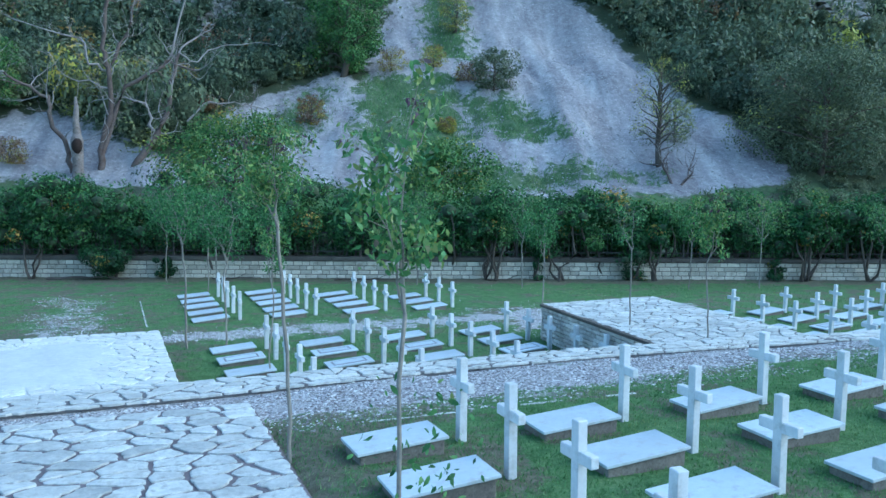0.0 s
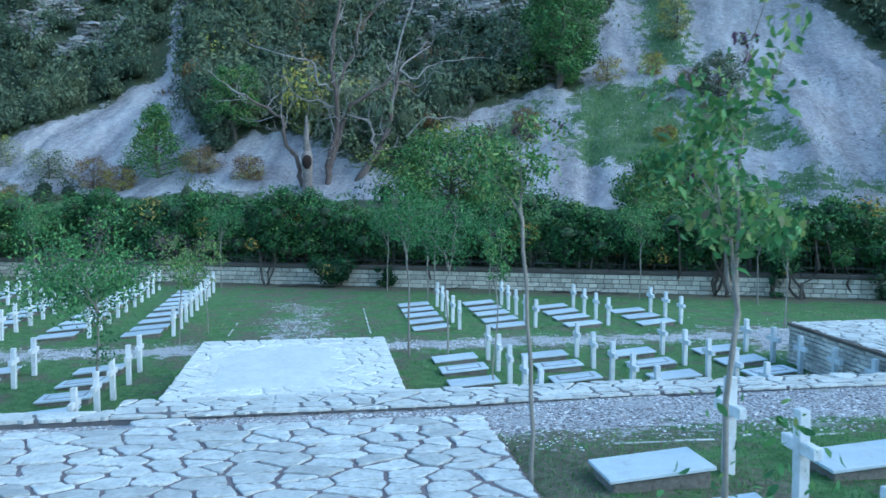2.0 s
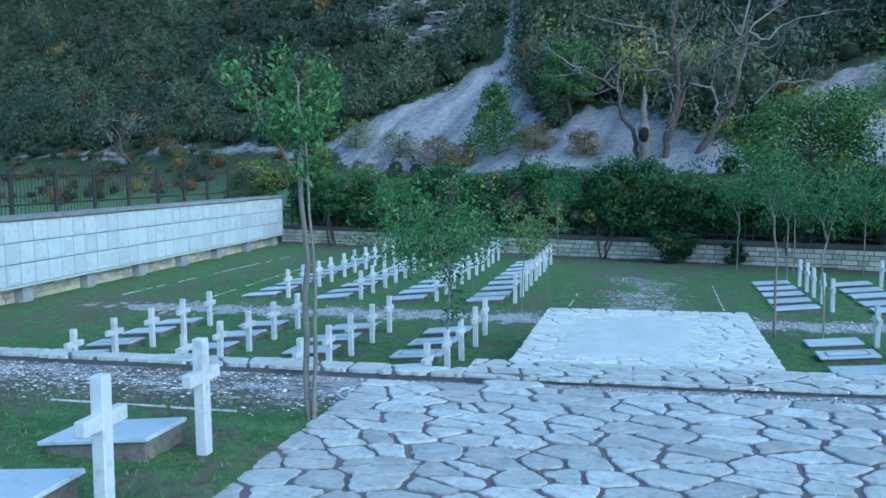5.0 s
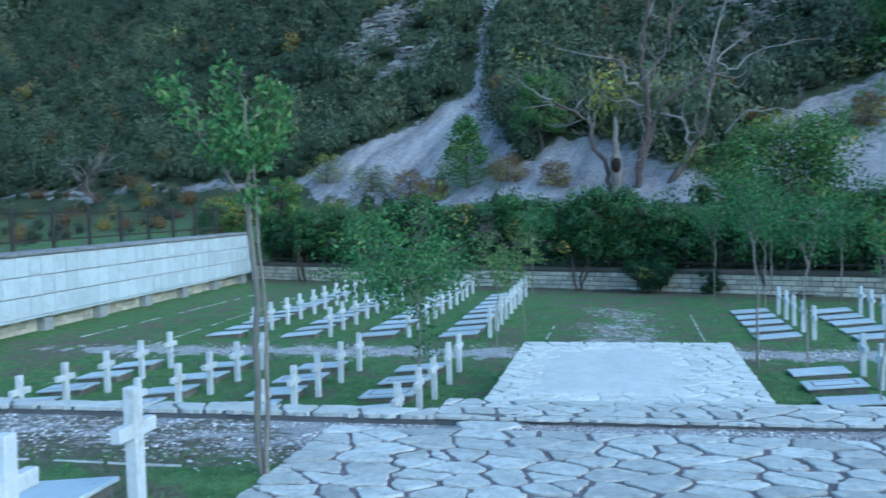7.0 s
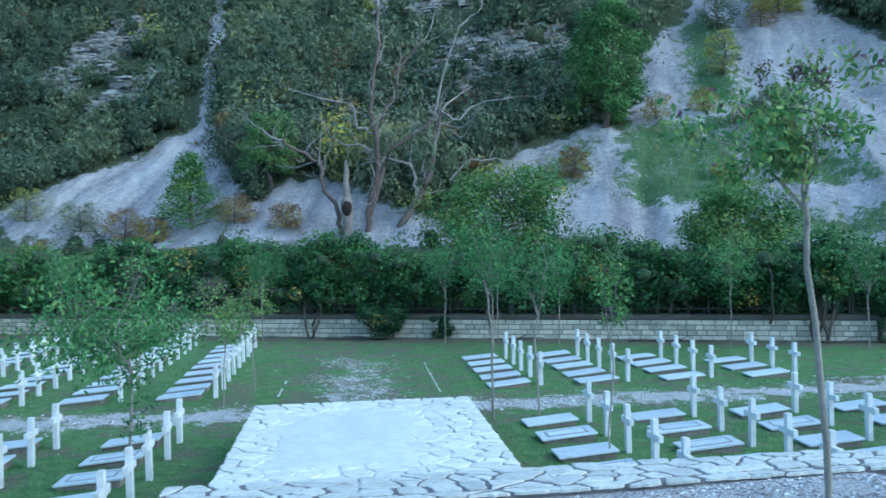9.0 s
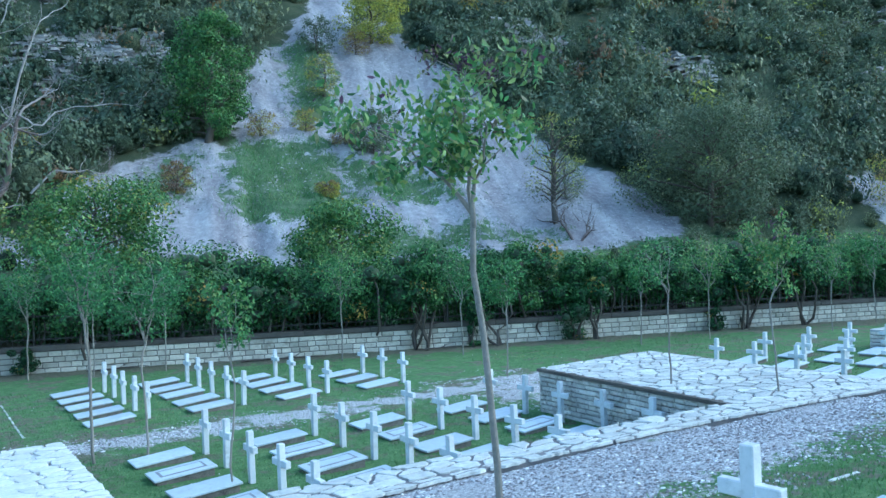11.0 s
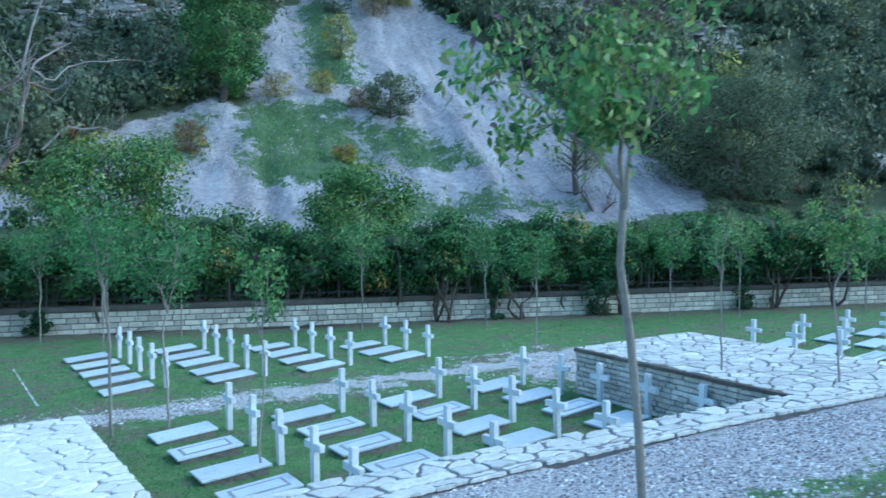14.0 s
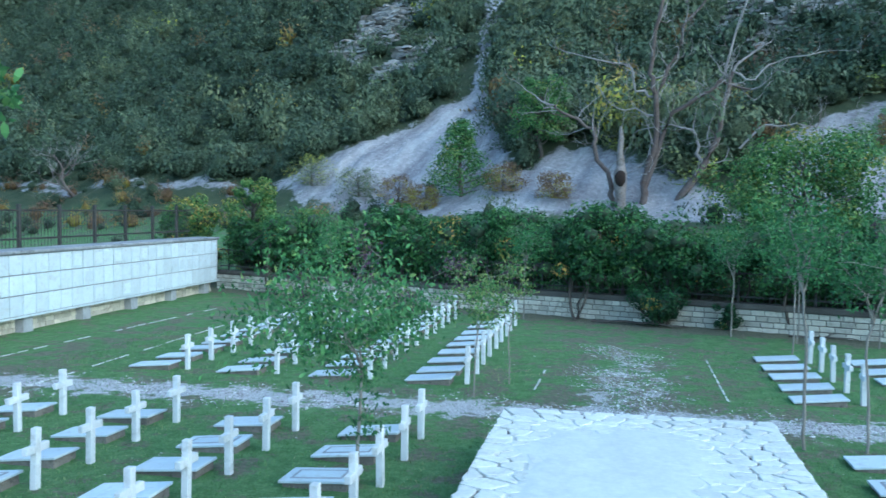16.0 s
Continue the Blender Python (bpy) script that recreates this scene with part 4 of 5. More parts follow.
def lobed_shrub(name, x, y, z0, height, width, tint, seed, leaves, leaf, label, low=0.3, stems=3, autumn=0.03, flat=1.0):
    """Evergreen shrub: several stems and a crown of overlapping lobes of leaves, denser on top; light from above is put
    into the tint.
    """
    r_ = np.random.default_rng(seed)
    e = thing(name, pose(x, y, z0), label, "shrub", "hedge shrubs")
    nl = 16
    a, q = r_.uniform(0, 6.28, nl), np.sqrt(r_.random(nl))
    lz = height * (low + (0.93 - low) * r_.random(nl))
    shape = np.sqrt(np.clip(1 - ((lz / height - 0.55) / 0.55) ** 2, 0.12, 1))
    lobes = np.stack([np.cos(a) * q * width * 0.75 * shape, np.sin(a) * q * width * 0.6 * flat * shape, lz], 1)
    rad = r_.uniform(0.22, 0.42, nl) * width
    k = r_.integers(0, nl, leaves)
    d = r_.normal(size=(leaves, 3))
    d /= np.linalg.norm(d, axis=1)[:, None]
    c = lobes[k] + d * (rad[k] * r_.uniform(0.72, 1.12, leaves))[:, None] * [1, 1, 0.8]
    c[:, 2] = np.maximum(c[:, 2], 0.05)
    v, t = leaf_cloud(c, r_.uniform(0.6, 1.35, leaves) * leaf, 0.4, 0.5, r_, d + [0, 0, 0.25])
    lt = tint + r_.normal(size=nl) * 0.10
    # upward leaves get a lighter tint, in place of light from above
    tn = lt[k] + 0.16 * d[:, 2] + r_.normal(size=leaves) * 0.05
    warm = r_.integers(0, nl)
    tn = np.where((k == warm) & (r_.random(leaves) < autumn * 14), 0.9, tn)
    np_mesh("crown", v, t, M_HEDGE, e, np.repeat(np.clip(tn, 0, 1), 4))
    # added dark balls in the lobes stand for the crown's inner shade
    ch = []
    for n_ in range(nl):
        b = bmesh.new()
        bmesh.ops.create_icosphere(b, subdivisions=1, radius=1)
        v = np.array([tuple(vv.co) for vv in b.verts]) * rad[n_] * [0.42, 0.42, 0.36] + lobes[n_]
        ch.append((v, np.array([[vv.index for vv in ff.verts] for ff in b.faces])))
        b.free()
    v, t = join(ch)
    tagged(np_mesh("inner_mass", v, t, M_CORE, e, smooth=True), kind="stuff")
    ch = []
    for _ in range(stems):
        ch.append(tube(wander((r_.normal() * 0.12, r_.normal() * 0.1, -0.15), lobes[r_.integers(0, nl)], 6, 0.12, r_), np.linspace(0.055, 0.02, 6), 6))
    v, t = join(ch)
    np_mesh("stem", v, t, M_DARKBARK, e, smooth=True)
    return e


uu = 1.2
k = 0
while uu < WALL_L - 1:
    wdt = hr.uniform(1.1, 1.9)
    hgt = hr.uniform(2.4, 3.3) + (0.15 if uu < 30 else -0.1)
    px_, py_, _z = wall_pt(uu, hr.uniform(0.35, 0.9), 0)
    tnt = hr.uniform(0.18, 0.42)
    lobed_shrub("hedge_shrub", px_, py_, float(land_z(px_, py_)), hgt, wdt, tnt, 100 + k, 3300, 0.13, "dark green evergreen shrub overhanging the stone wall" if tnt < 0.3 else "fresh green shrub overhanging the stone wall", hr.uniform(0.32, 0.46), autumn=0.05 if hr.random() < 0.3 else 0.0)
    uu += wdt * 0.78
    k += 1
uu = 0.6
while uu < WALL_L:
    wdt = hr.uniform(1.4, 2.3)
    px_, py_, _z = wall_pt(uu, hr.uniform(2.2, 4.2), 0)
    lobed_shrub("hedge_shrub", px_, py_, float(land_z(px_, py_)), hr.uniform(1.5, 2.4), wdt, hr.uniform(0.2, 0.55), 200 + k, 2400, 0.15, "leafy green shrub growing behind the fence", 0.12, autumn=0.06 if hr.random() < 0.4 else 0.0)
    uu += wdt * 0.8
    k += 1
lobed_shrub("ivy_bush", -2.9, 12.95, 0.0, 2.3, 1.05, 0.0, 301, 5200, 0.10, "dark ivy bush growing over the stone wall", 0.05)
lobed_shrub("ivy_bush", -1.2, 12.45, 0.0, 0.75, 0.42, 0.0, 306, 1200, 0.09, "dark ivy bush growing over the stone wall", 0.05)
lobed_shrub("ivy_bush", 14.2, 6.85, 0.0, 1.2, 0.9, 0.10, 302, 1500, 0.10, "dark ivy bush growing over the stone wall", 0.05)
lobed_shrub("ivy_bush", 11.0, 7.95, 0.0, 1.3, 0.4, 0.12, 303, 900, 0.10, "dark ivy bush growing over the stone wall", 0.05)
lobed_shrub("ivy_bush", 19.0, 5.1, 0.0, 1.0, 0.45, 0.10, 304, 800, 0.10, "dark ivy bush growing over the stone wall", 0.05)
for kk, u_ in enumerate([15.9, 31.4, 34.0, 37.4, 42.9, 45.2, 3.6, 31.7, 42.8]):
    px_, py_, _z = wall_pt(u_, -0.28, 0)
    lobed_shrub("wall_shrub", px_, py_, float(land_z(px_, py_)), 2.5 + 0.2 * (kk % 3), 0.85, 0.2 + 0.05 * (kk % 4), 320 + kk, 2000, 0.12, "shrub with bare dark stems growing before the stone wall", 0.55, 3)
lobed_shrub("yellow_shrub", -21.4, 20.0, 0.4, 3.6, 1.6, 0.66, 305, 4200, 0.13, "yellow-green shrub beside the memorial wall", 0.1)

# ---- bushes and trees on the hillside ----
def tri_leaves(centers, sizes, rs, out):
    """Small pointed leaves, one triangle each, lying along the bush's surface."""
    n = len(centers)
    nn = out + rs.normal(size=(n, 3)) * 0.4
    nn /= np.linalg.norm(nn, axis=1)[:, None] + 1e-9
    s_ = np.cross(nn, rs.normal(size=(n, 3)))
    s_ /= np.linalg.norm(s_, axis=1)[:, None] + 1e-9
    d_ = np.cross(nn, s_)
    L = np.asarray(sizes)[:, None]
    v = np.stack([centers - d_ * L * 0.5 - s_ * L * 0.36, centers - d_ * L * 0.5 + s_ * L * 0.36, centers + d_ * L * 0.6], 1).reshape(-1, 3)
    return v, np.arange(n * 3).reshape(-1, 3)


def shrub_template(n, seed, size=1.0):
    r_ = np.random.default_rng(seed)
    lobes = r_.normal(size=(7, 3)) * [0.42, 0.42, 0.30] + [0, 0, 0.55]
    c = lobes[r_.integers(0, 7, n)]
    d = r_.normal(size=(n, 3))
    d /= np.linalg.norm(d, axis=1)[:, None]
    c = c + d * r_.uniform(0.26, 0.52, n)[:, None]
    c[:, 2] = np.maximum(c[:, 2], 0.03)
    return tri_leaves(c, r_.uniform(0.08, 0.16, n) * size, r_, d * 0.8 + (c - [0, 0, 0.4]) * 0.8)


def blob(seed, fine=1):
    b = bmesh.new()
    bmesh.ops.create_icosphere(b, subdivisions=fine, radius=0.40)
    for vv in b.verts:
        vv.co *= 1 + 0.28 * noise.noise(vv.co * 2.2 + Vector((seed, 0, 0)))
        vv.co.z = vv.co.z * 0.85 + 0.45
    v = np.array([tuple(vv.co) for vv in b.verts])
    t = np.array([[vv.index for vv in ff.verts] for ff in b.faces])
    b.free()
    return v, t


TEMPL = [shrub_template(330, s, 0.95) for s in range(6)]
TEMPF = [shrub_template(150, 20 + s, 1.15) for s in range(6)]

CORE_N = [blob(40 + s * 2.3, 2) for s in range(6)]
CORE_F = [blob(60 + s * 2.3) for s in range(6)]
wr = np.random.default_rng(12)
N = 15000
px, pd = wr.uniform(-118, 125, N), 7 + 125 * wr.random(N) ** 1.25
px[:1400], pd[:1400] = wr.uniform(-14, 45, 1400), wr.uniform(13, 42, 1400)
px[-2200:], pd[-2200:] = wr.uniform(-320, -110, 2200), wr.uniform(45, 210, 2200)
py = WALL_C + WALL_M * px + pd / 0.941
sc = np.max([inside(p, px, py) for p in SCREE], 0)
he = np.max([inside(p, px, py) for p in HERBS], 0)
dens = np.where(sc > np.where((px > 0) & (px < 34), -0.9, 0.0), 0.0, 1.0)
for rx_, ry_, r_r, _n in ROCKS:
    dens *= np.where(np.hypot(px - rx_, py - ry_) < r_r * 0.8, 0.15, 1.0)
dens *= np.where(pd < 16, np.where((px > -34) & (px < 22), np.where(px < -7, 0.45, 0.12), 0.8), 1.0)
dens *= np.where((px < -19) & (pd < 17), 0.55, 1.0)
ang = np.abs(px + 4) / (py + 14)
rise = land_z(px, py) / np.hypot(px + 4, py + 12)
dens *= np.where(rise > 0.64, 0.10, 1.0)
dens *= np.where((px < 0) & (ang > 1.1), 0.35, 1.0)
dens[-2200:] = np.where((ang[-2200:] > 0.55) & (ang[-2200:] < 1.1), 1.0, 0.0)
ok = (wr.random(N) < dens) & ((ang < 2.2) | ((px > 0) & (px < 125)))
px, py, pd = px[ok], py[ok], pd[ok]
woods, cores, tints, ctints = [], [], [], []
for x, y, d in zip(px, py, pd):
    s = wr.uniform(0.8, 1.9) * (1 + 0.005 * d) * (0.5 if d < 17 else 1.0) * (3.0 if x < -118 else 1.0)
    kind_ = wr.integers(6)
    close = d < 24 and abs(x) < 50
    m, bl = (TEMPL[kind_], CORE_N[kind_]) if close else (TEMPF[kind_], CORE_F[kind_])
    a = wr.uniform(0, 6.28)
    R = np.array([[math.cos(a), -math.sin(a), 0], [math.sin(a), math.cos(a), 0], [0, 0, wr.uniform(0.75, 1.6)]]) * s
    o = np.array([x, y, float(land_z(x, y)) - 0.15])
    woods.append((m[0] @ R.T + o, m[1]))
    patch = noise.noise(Vector((x * 0.07, y * 0.07, 11)))
    tt = 0.34 + 0.34 * patch + wr.normal() * 0.15
    tt += float(np.interp(x, [-35, -10, 25, 45], [-0.24, -0.08, 0.0, -0.01]))
    if wr.random() < (0.5 if x < -19 and d < 17 else 0.03):
        tt = wr.uniform(0.84, 1.0)
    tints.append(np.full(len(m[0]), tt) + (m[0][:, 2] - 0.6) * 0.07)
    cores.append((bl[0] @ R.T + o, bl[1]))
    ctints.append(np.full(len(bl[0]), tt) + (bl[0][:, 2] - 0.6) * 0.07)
wood = thing("hillside_woods", label="dense dark green scrub with rusty patches covering the hillside", category="woods", kind="stuff")
v, t = join(woods)
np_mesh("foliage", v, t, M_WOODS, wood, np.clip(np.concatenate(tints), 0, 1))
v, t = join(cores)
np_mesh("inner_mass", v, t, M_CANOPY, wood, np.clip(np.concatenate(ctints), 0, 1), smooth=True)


def big_tree(name, x, y, height, width, tint, seed, leaves=3500, leaf=0.2, conic=False, label="", low=0.15, mat=M_WOODS):
    r_ = np.random.default_rng(seed)
    e = thing(name, pose(x, y, float(land_z(x, y))), label, "tree")
    nl = 30
    chunks, lobes, rad = [tube(wander((0, 0, -0.3), (0, 0, height * 0.85), 8, 0.03, r_), np.linspace(0.03 * height, 0.008 * height, 8))], [], []
    for k in range(nl):
        f_ = low + (0.97 - low) * (k + r_.random()) / nl
        a = k * 2.4 + r_.normal() * 0.3
        prof_ = (1 - f_) * 1.05 + 0.04 if conic else math.sqrt(max(0.08, 1 - ((f_ - 0.48) / 0.56) ** 2))
        q_ = width * prof_ * r_.uniform(0.35, 0.85)
        p1 = np.array([math.cos(a) * q_, math.sin(a) * q_, height * f_ * 0.94])
        p0 = np.array([0, 0, max(0.05, height * f_ * 0.75 - 0.2)])
        chunks.append(tube(wander(p0, p1, 5, 0.1, r_), np.linspace(0.008 * height, 0.003 * height, 5), 4))
        lobes.append(p1)
        rad.append(width * r_.uniform(0.18, 0.36) * (0.55 + 0.6 * prof_))
    v, t = join(chunks)
    np_mesh("trunk", v, t, M_DARKBARK, e, smooth=True)
    lobes, rad = np.array(lobes), np.array(rad)
    k = r_.integers(0, nl, leaves)
    d = r_.normal(size=(leaves, 3))
    d /= np.linalg.norm(d, axis=1)[:, None]
    c = lobes[k] + d * (rad[k] * r_.uniform(0.55, 1.15, leaves))[:, None] * [1, 1, 0.75]
    c[:, 2] = np.maximum(c[:, 2], 0.05)
    v, t = leaf_cloud(c, r_.uniform(0.6, 1.3, leaves) * leaf, 0.4, 0.6, r_, d + [0, 0, 0.3])
    wide = 0.3 if 0.7 < tint < 0.78 else 1.0
    lt = tint + r_.normal(size=nl) * 0.06 * wide
    # tint rises towards the upper side of each lobe, painting light from above
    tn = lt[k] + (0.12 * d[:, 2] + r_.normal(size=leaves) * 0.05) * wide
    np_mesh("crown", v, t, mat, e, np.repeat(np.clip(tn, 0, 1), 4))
    return e


big_tree("small_tree", -12.9, 34.2, 4.5, 3.0, 0.52, 1, 6500, 0.15, True, "small conical green tree on the scree foot", 0.08, M_HEDGE)
big_tree("small_tree", -8.6, 36.0, 4.8, 2.0, 0.54, 2, 6500, 0.14, False, "light green slender tree on the slope", 0.25, M_HEDGE)
big_tree("hillside_tree", 11.6, 35.5, 8.2, 2.8, 0.50, 3, 13000, 0.20, False, "tall spreading green tree at the scree edge", 0.08, M_HEDGE)
big_tree("hillside_tree", 33.0, 16.4, 7.0, 4.3, 0.42, 4, 21000, 0.16, False, "broad dark green tree with a rounded crown", 0.05)
big_tree("leafy_tree", -19.2, 20.8, 4.6, 1.5, 0.62, 15, 7000, 0.13, False, "light green tree rising behind the wall corner", 0.15, M_HEDGE)
big_tree("leafy_tree", -22.8, 21.6, 3.0, 1.5, 0.50, 16, 6000, 0.13, False, "dense green shrub tree behind the memorial wall", 0.05, M_HEDGE)
big_tree("autumn_bush", 28.5, 45.4, 4.9, 2.9, 0.71, 5, 12000, 0.16, False, "yellow-green autumn bush high on the scree", 0.02)
big_tree("olive_tree", 2.6, 22.0, 4.3, 3.4, 0.56, 6, 15000, 0.15, False, "pale olive green tree rising behind the hedge", 0.1, M_HEDGE)
big_tree("hillside_tree", 11.5, 18.0, 3.4, 2.6, 0.54, 7, 9000, 0.16, False, "green tree rising behind the hedge", 0.1, M_HEDGE)
big_tree("scree_bush", 20.4, 31.0, 2.8, 1.9, 0.33, 8, 7000, 0.11, False, "grey green bush on the scree", 0.02)
big_tree("scree_bush", 14.7, 34.8, 1.6, 1.2, 0.84, 9, 2200, 0.085, False, "rust coloured bush on the scree", 0.02)
big_tree("scree_bush", 17.6, 34.6, 1.5, 1.0, 0.82, 10, 2000, 0.085, False, "rust coloured bush on the scree", 0.02)
big_tree("scree_bush", 21.2, 39.5, 3.2, 1.3, 0.66, 13, 3600, 0.10, False, "yellowing bush on the scree ridge", 0.02)
big_tree("scree_bush", 23.4, 44.8, 3.0, 1.6, 0.30, 14, 4200, 0.11, False, "dark green bush on the scree ridge", 0.02)
big_tree("autumn_bush", 45.4, 12.4, 3.4, 2.2, 0.80, 11, 4200, 0.11, False, "orange autumn bush beside pale scree", 0.05)
big_tree("hillside_tree", 24.6, 19.4, 6.2, 2.0, 0.62, 12, 2600, 0.10, False, "sparse yellowing tree with bare twigs", 0.2)


for kk, (bx_, by_, bh_, bw_, bt_) in enumerate([(-16.5, 34.2, 1.9, 1.3, 0.97), (-14.8, 33.6, 1.5, 1.1, 0.9), (-10.2, 32.2, 1.6, 1.3, 0.96), (-7.4, 30.6, 1.4, 1.2, 0.97), (-19.5, 36.0, 1.8, 1.5, 0.5), (-23.0, 37.5, 2.0, 1.7, 0.6), (-1.0, 36.5, 2.4, 1.6, 0.86), (1.5, 35.0, 2.2, 1.5, 0.92), (8.2, 30.2, 1.8, 1.0, 0.97), (15.6, 27.4, 1.0, 0.8, 0.8), (27.2, 21.5, 2.6, 1.4, 0.60), (26.4, 44.2, 2.0, 1.4, 0.95), (19.2, 32.4, 1.2, 1.3, 0.98)]):
    big_tree("scree_bush", bx_, by_, bh_, bw_, bt_, 60 + kk, 3200, 0.085, False, "brownish autumn bush at the foot of the scree" if bt_ > 0.8 else "olive green bush at the foot of the scree", 0.02)


# ---- dead trees ----
def bare_tree(x, y, stems, seed, label, scale=1.0, name="dead_tree", limbs=()):
    """Leafless tree: crooked stems that fork down to fine twigs."""
    r_ = np.random.default_rng(seed)
    e = thing(name, pose(x, y, float(land_z(x, y)) - 0.2), label, "tree")
    chunks, twigs, pale = [], [], []

    def grow(p, d, length, rad, depth):
        d = d / np.linalg.norm(d)
        n = 6
        pts_ = [np.array(p)]
        dd = d.copy()
        for _ in range(n):
            dd = dd + r_.normal(size=3) * 0.20 + [0, 0, 0.05]
            dd /= np.linalg.norm(dd)
            pts_.append(pts_[-1] + dd * length / n)
        (chunks if depth < 3 else twigs).append(tube(pts_, np.linspace(rad, rad * 0.5, n + 1), 7 if depth < 2 else 4))
        if depth >= 5:
            return
        for k in range(3 if depth < 3 else 2):
            i = r_.integers(2, n + 1) if k else n
            nd = dd + r_.normal(size=3) * (0.65 if k else 0.35) + [0, 0, 0.1]
            grow(pts_[i], nd, length * r_.uniform(0.55, 0.8), rad * (0.5 if k else 0.48), depth + 1)

    for path, rad in limbs:
        pts_ = [np.array([px_ * 0.0172, r_.normal() * 0.12 if i_ else 0.0, pz_ * 0.0172]) for i_, (px_, pz_) in enumerate(path)]
        mid_ = [pts_[0]]
        for a_, b_ in zip(pts_[:-1], pts_[1:]):
            mid_ += [a_ * 0.66 + b_ * 0.34 + r_.normal(size=3) * 0.07, a_ * 0.3 + b_ * 0.7 + r_.normal(size=3) * 0.08, b_]
        (chunks if rad > 0.11 else pale).append(tube(mid_, np.linspace(rad * 0.85, rad * 0.32, len(mid_)), 8))
        for i_ in range(2, len(mid_)):
            dd_ = mid_[i_] - mid_[i_ - 1]
            dd_ /= np.linalg.norm(dd_)
            last_ = i_ == len(mid_) - 1
            grow(mid_[i_], dd_ + r_.normal(size=3) * (0.2 if last_ else 0.75), 1.5 if last_ else r_.uniform(0.6, 1.5), rad * (0.32 if last_ else 0.2), 3 if last_ or i_ % 3 else 2)
    for p, d, ln, rad in stems:
        grow(np.array(p, float) * scale, np.array(d, float), ln * scale, rad * scale, 0)
    v, t = join(chunks)
    np_mesh("trunk", v, t, M_DEAD, e, smooth=True)
    if pale:
        v, t = join(pale)
        np_mesh("bleached_limbs", v, t, M_TWIG, e, smooth=True, label="bleached pale upper limbs")
    v, t = join(twigs)
    tagged(np_mesh("fine_branchwork", v, t, M_TWIG, e, smooth=True), kind="stuff")
    return e


bare_tree(-2.3, 29.6, [], 4, "large dead tree with crooked bare brown and bleached limbs", limbs=[
    ([(-120, -10), (-130, 50), (-182, 178), (-180, 220), (-250, 255), (-295, 285)], 0.17),
    ([(-45, 0), (-35, 90), (-10, 190), (-15, 310), (-32, 370), (-10, 520), (0, 690)], 0.21),
    ([(-14, 310), (35, 410), (80, 530), (145, 600)], 0.12),
    ([(-17, 305), (-70, 320), (-90, 395), (-215, 422)], 0.09),
    ([(-5, 250), (-45, 260), (-120, 275)], 0.07),
    ([(-40, 50), (30, 260), (130, 320), (160, 345), (235, 320)], 0.15),
    ([(155, 345), (180, 420), (225, 570), (270, 650)], 0.08),
    ([(40, -5), (100, 90), (150, 180), (165, 280), (190, 370)], 0.24),
    ([(110, 130), (95, 190), (70, 215), (10, 225)], 0.10),
    ([(190, 370), (245, 345), (295, 390), (410, 415)], 0.06),
    ([(210, 160), (280, 225), (355, 227), (445, 210)], 0.065),
])
bare_tree(24.2, 17.6, [((0, 0, 0), (-0.2, 0, 1), 1.8, 0.09), ((0.3, 0, 0), (0.5, 0, 1), 1.6, 0.08)], 6, "small bare dark tree at the foot of the scree")
bare_tree(5.2, 31.0, [((0, 0, 0), (0.0, 0, 1), 1.3, 0.06), ((0.1, 0, 0), (0.5, 0, 1), 1.0, 0.05)], 7, "small bare tree on the scree")
bare_tree(-46, 46, [((0, 0, 0), (0.0, 0, 1), 2.6, 0.14), ((0.2, 0, 0), (-0.7, 0, 0.8), 2.2, 0.1)], 8, "grey bare tree on the far slope")
# hollow stump
e = thing("tree_stump", pose(-4.15, 29.0, float(land_z(-4.15, 29.0)) - 0.15), "broken hollow grey tree stump with a dark opening", "stump")
v, t = join([tube([(0, 0, 0), (0.03, 0, 0.8), (0.0, 0, 1.5), (0.0, 0, 2.0), (0.02, 0, 2.35)], [0.30, 0.25, 0.31, 0.31, 0.19], 12), tube([(0.02, 0, 2.3), (-0.03, 0, 3.0), (0.02, 0, 3.6), (0.0, 0, 4.2)], [0.21, 0.15, 0.13, 0.05], 7)])
np_mesh("trunk", v, t, M_STUMP, e, smooth=True)
# near-black ball in place of a cavity; its colour holds the shade inside
bm = bmesh.new()
bmesh.ops.create_uvsphere(bm, u_segments=12, v_segments=8, radius=0.27)
for vv in bm.verts:
    vv.co *= 1 + 0.2 * noise.noise(vv.co * 6)
bm.transform(Matrix.Translation((0.02, -0.24, 1.72)) @ Matrix.Diagonal((1, 0.7, 1.4, 1)))
part("hollow", bm, M_HOLE, e, "dark hollow, its inner shade put into the colour", True)

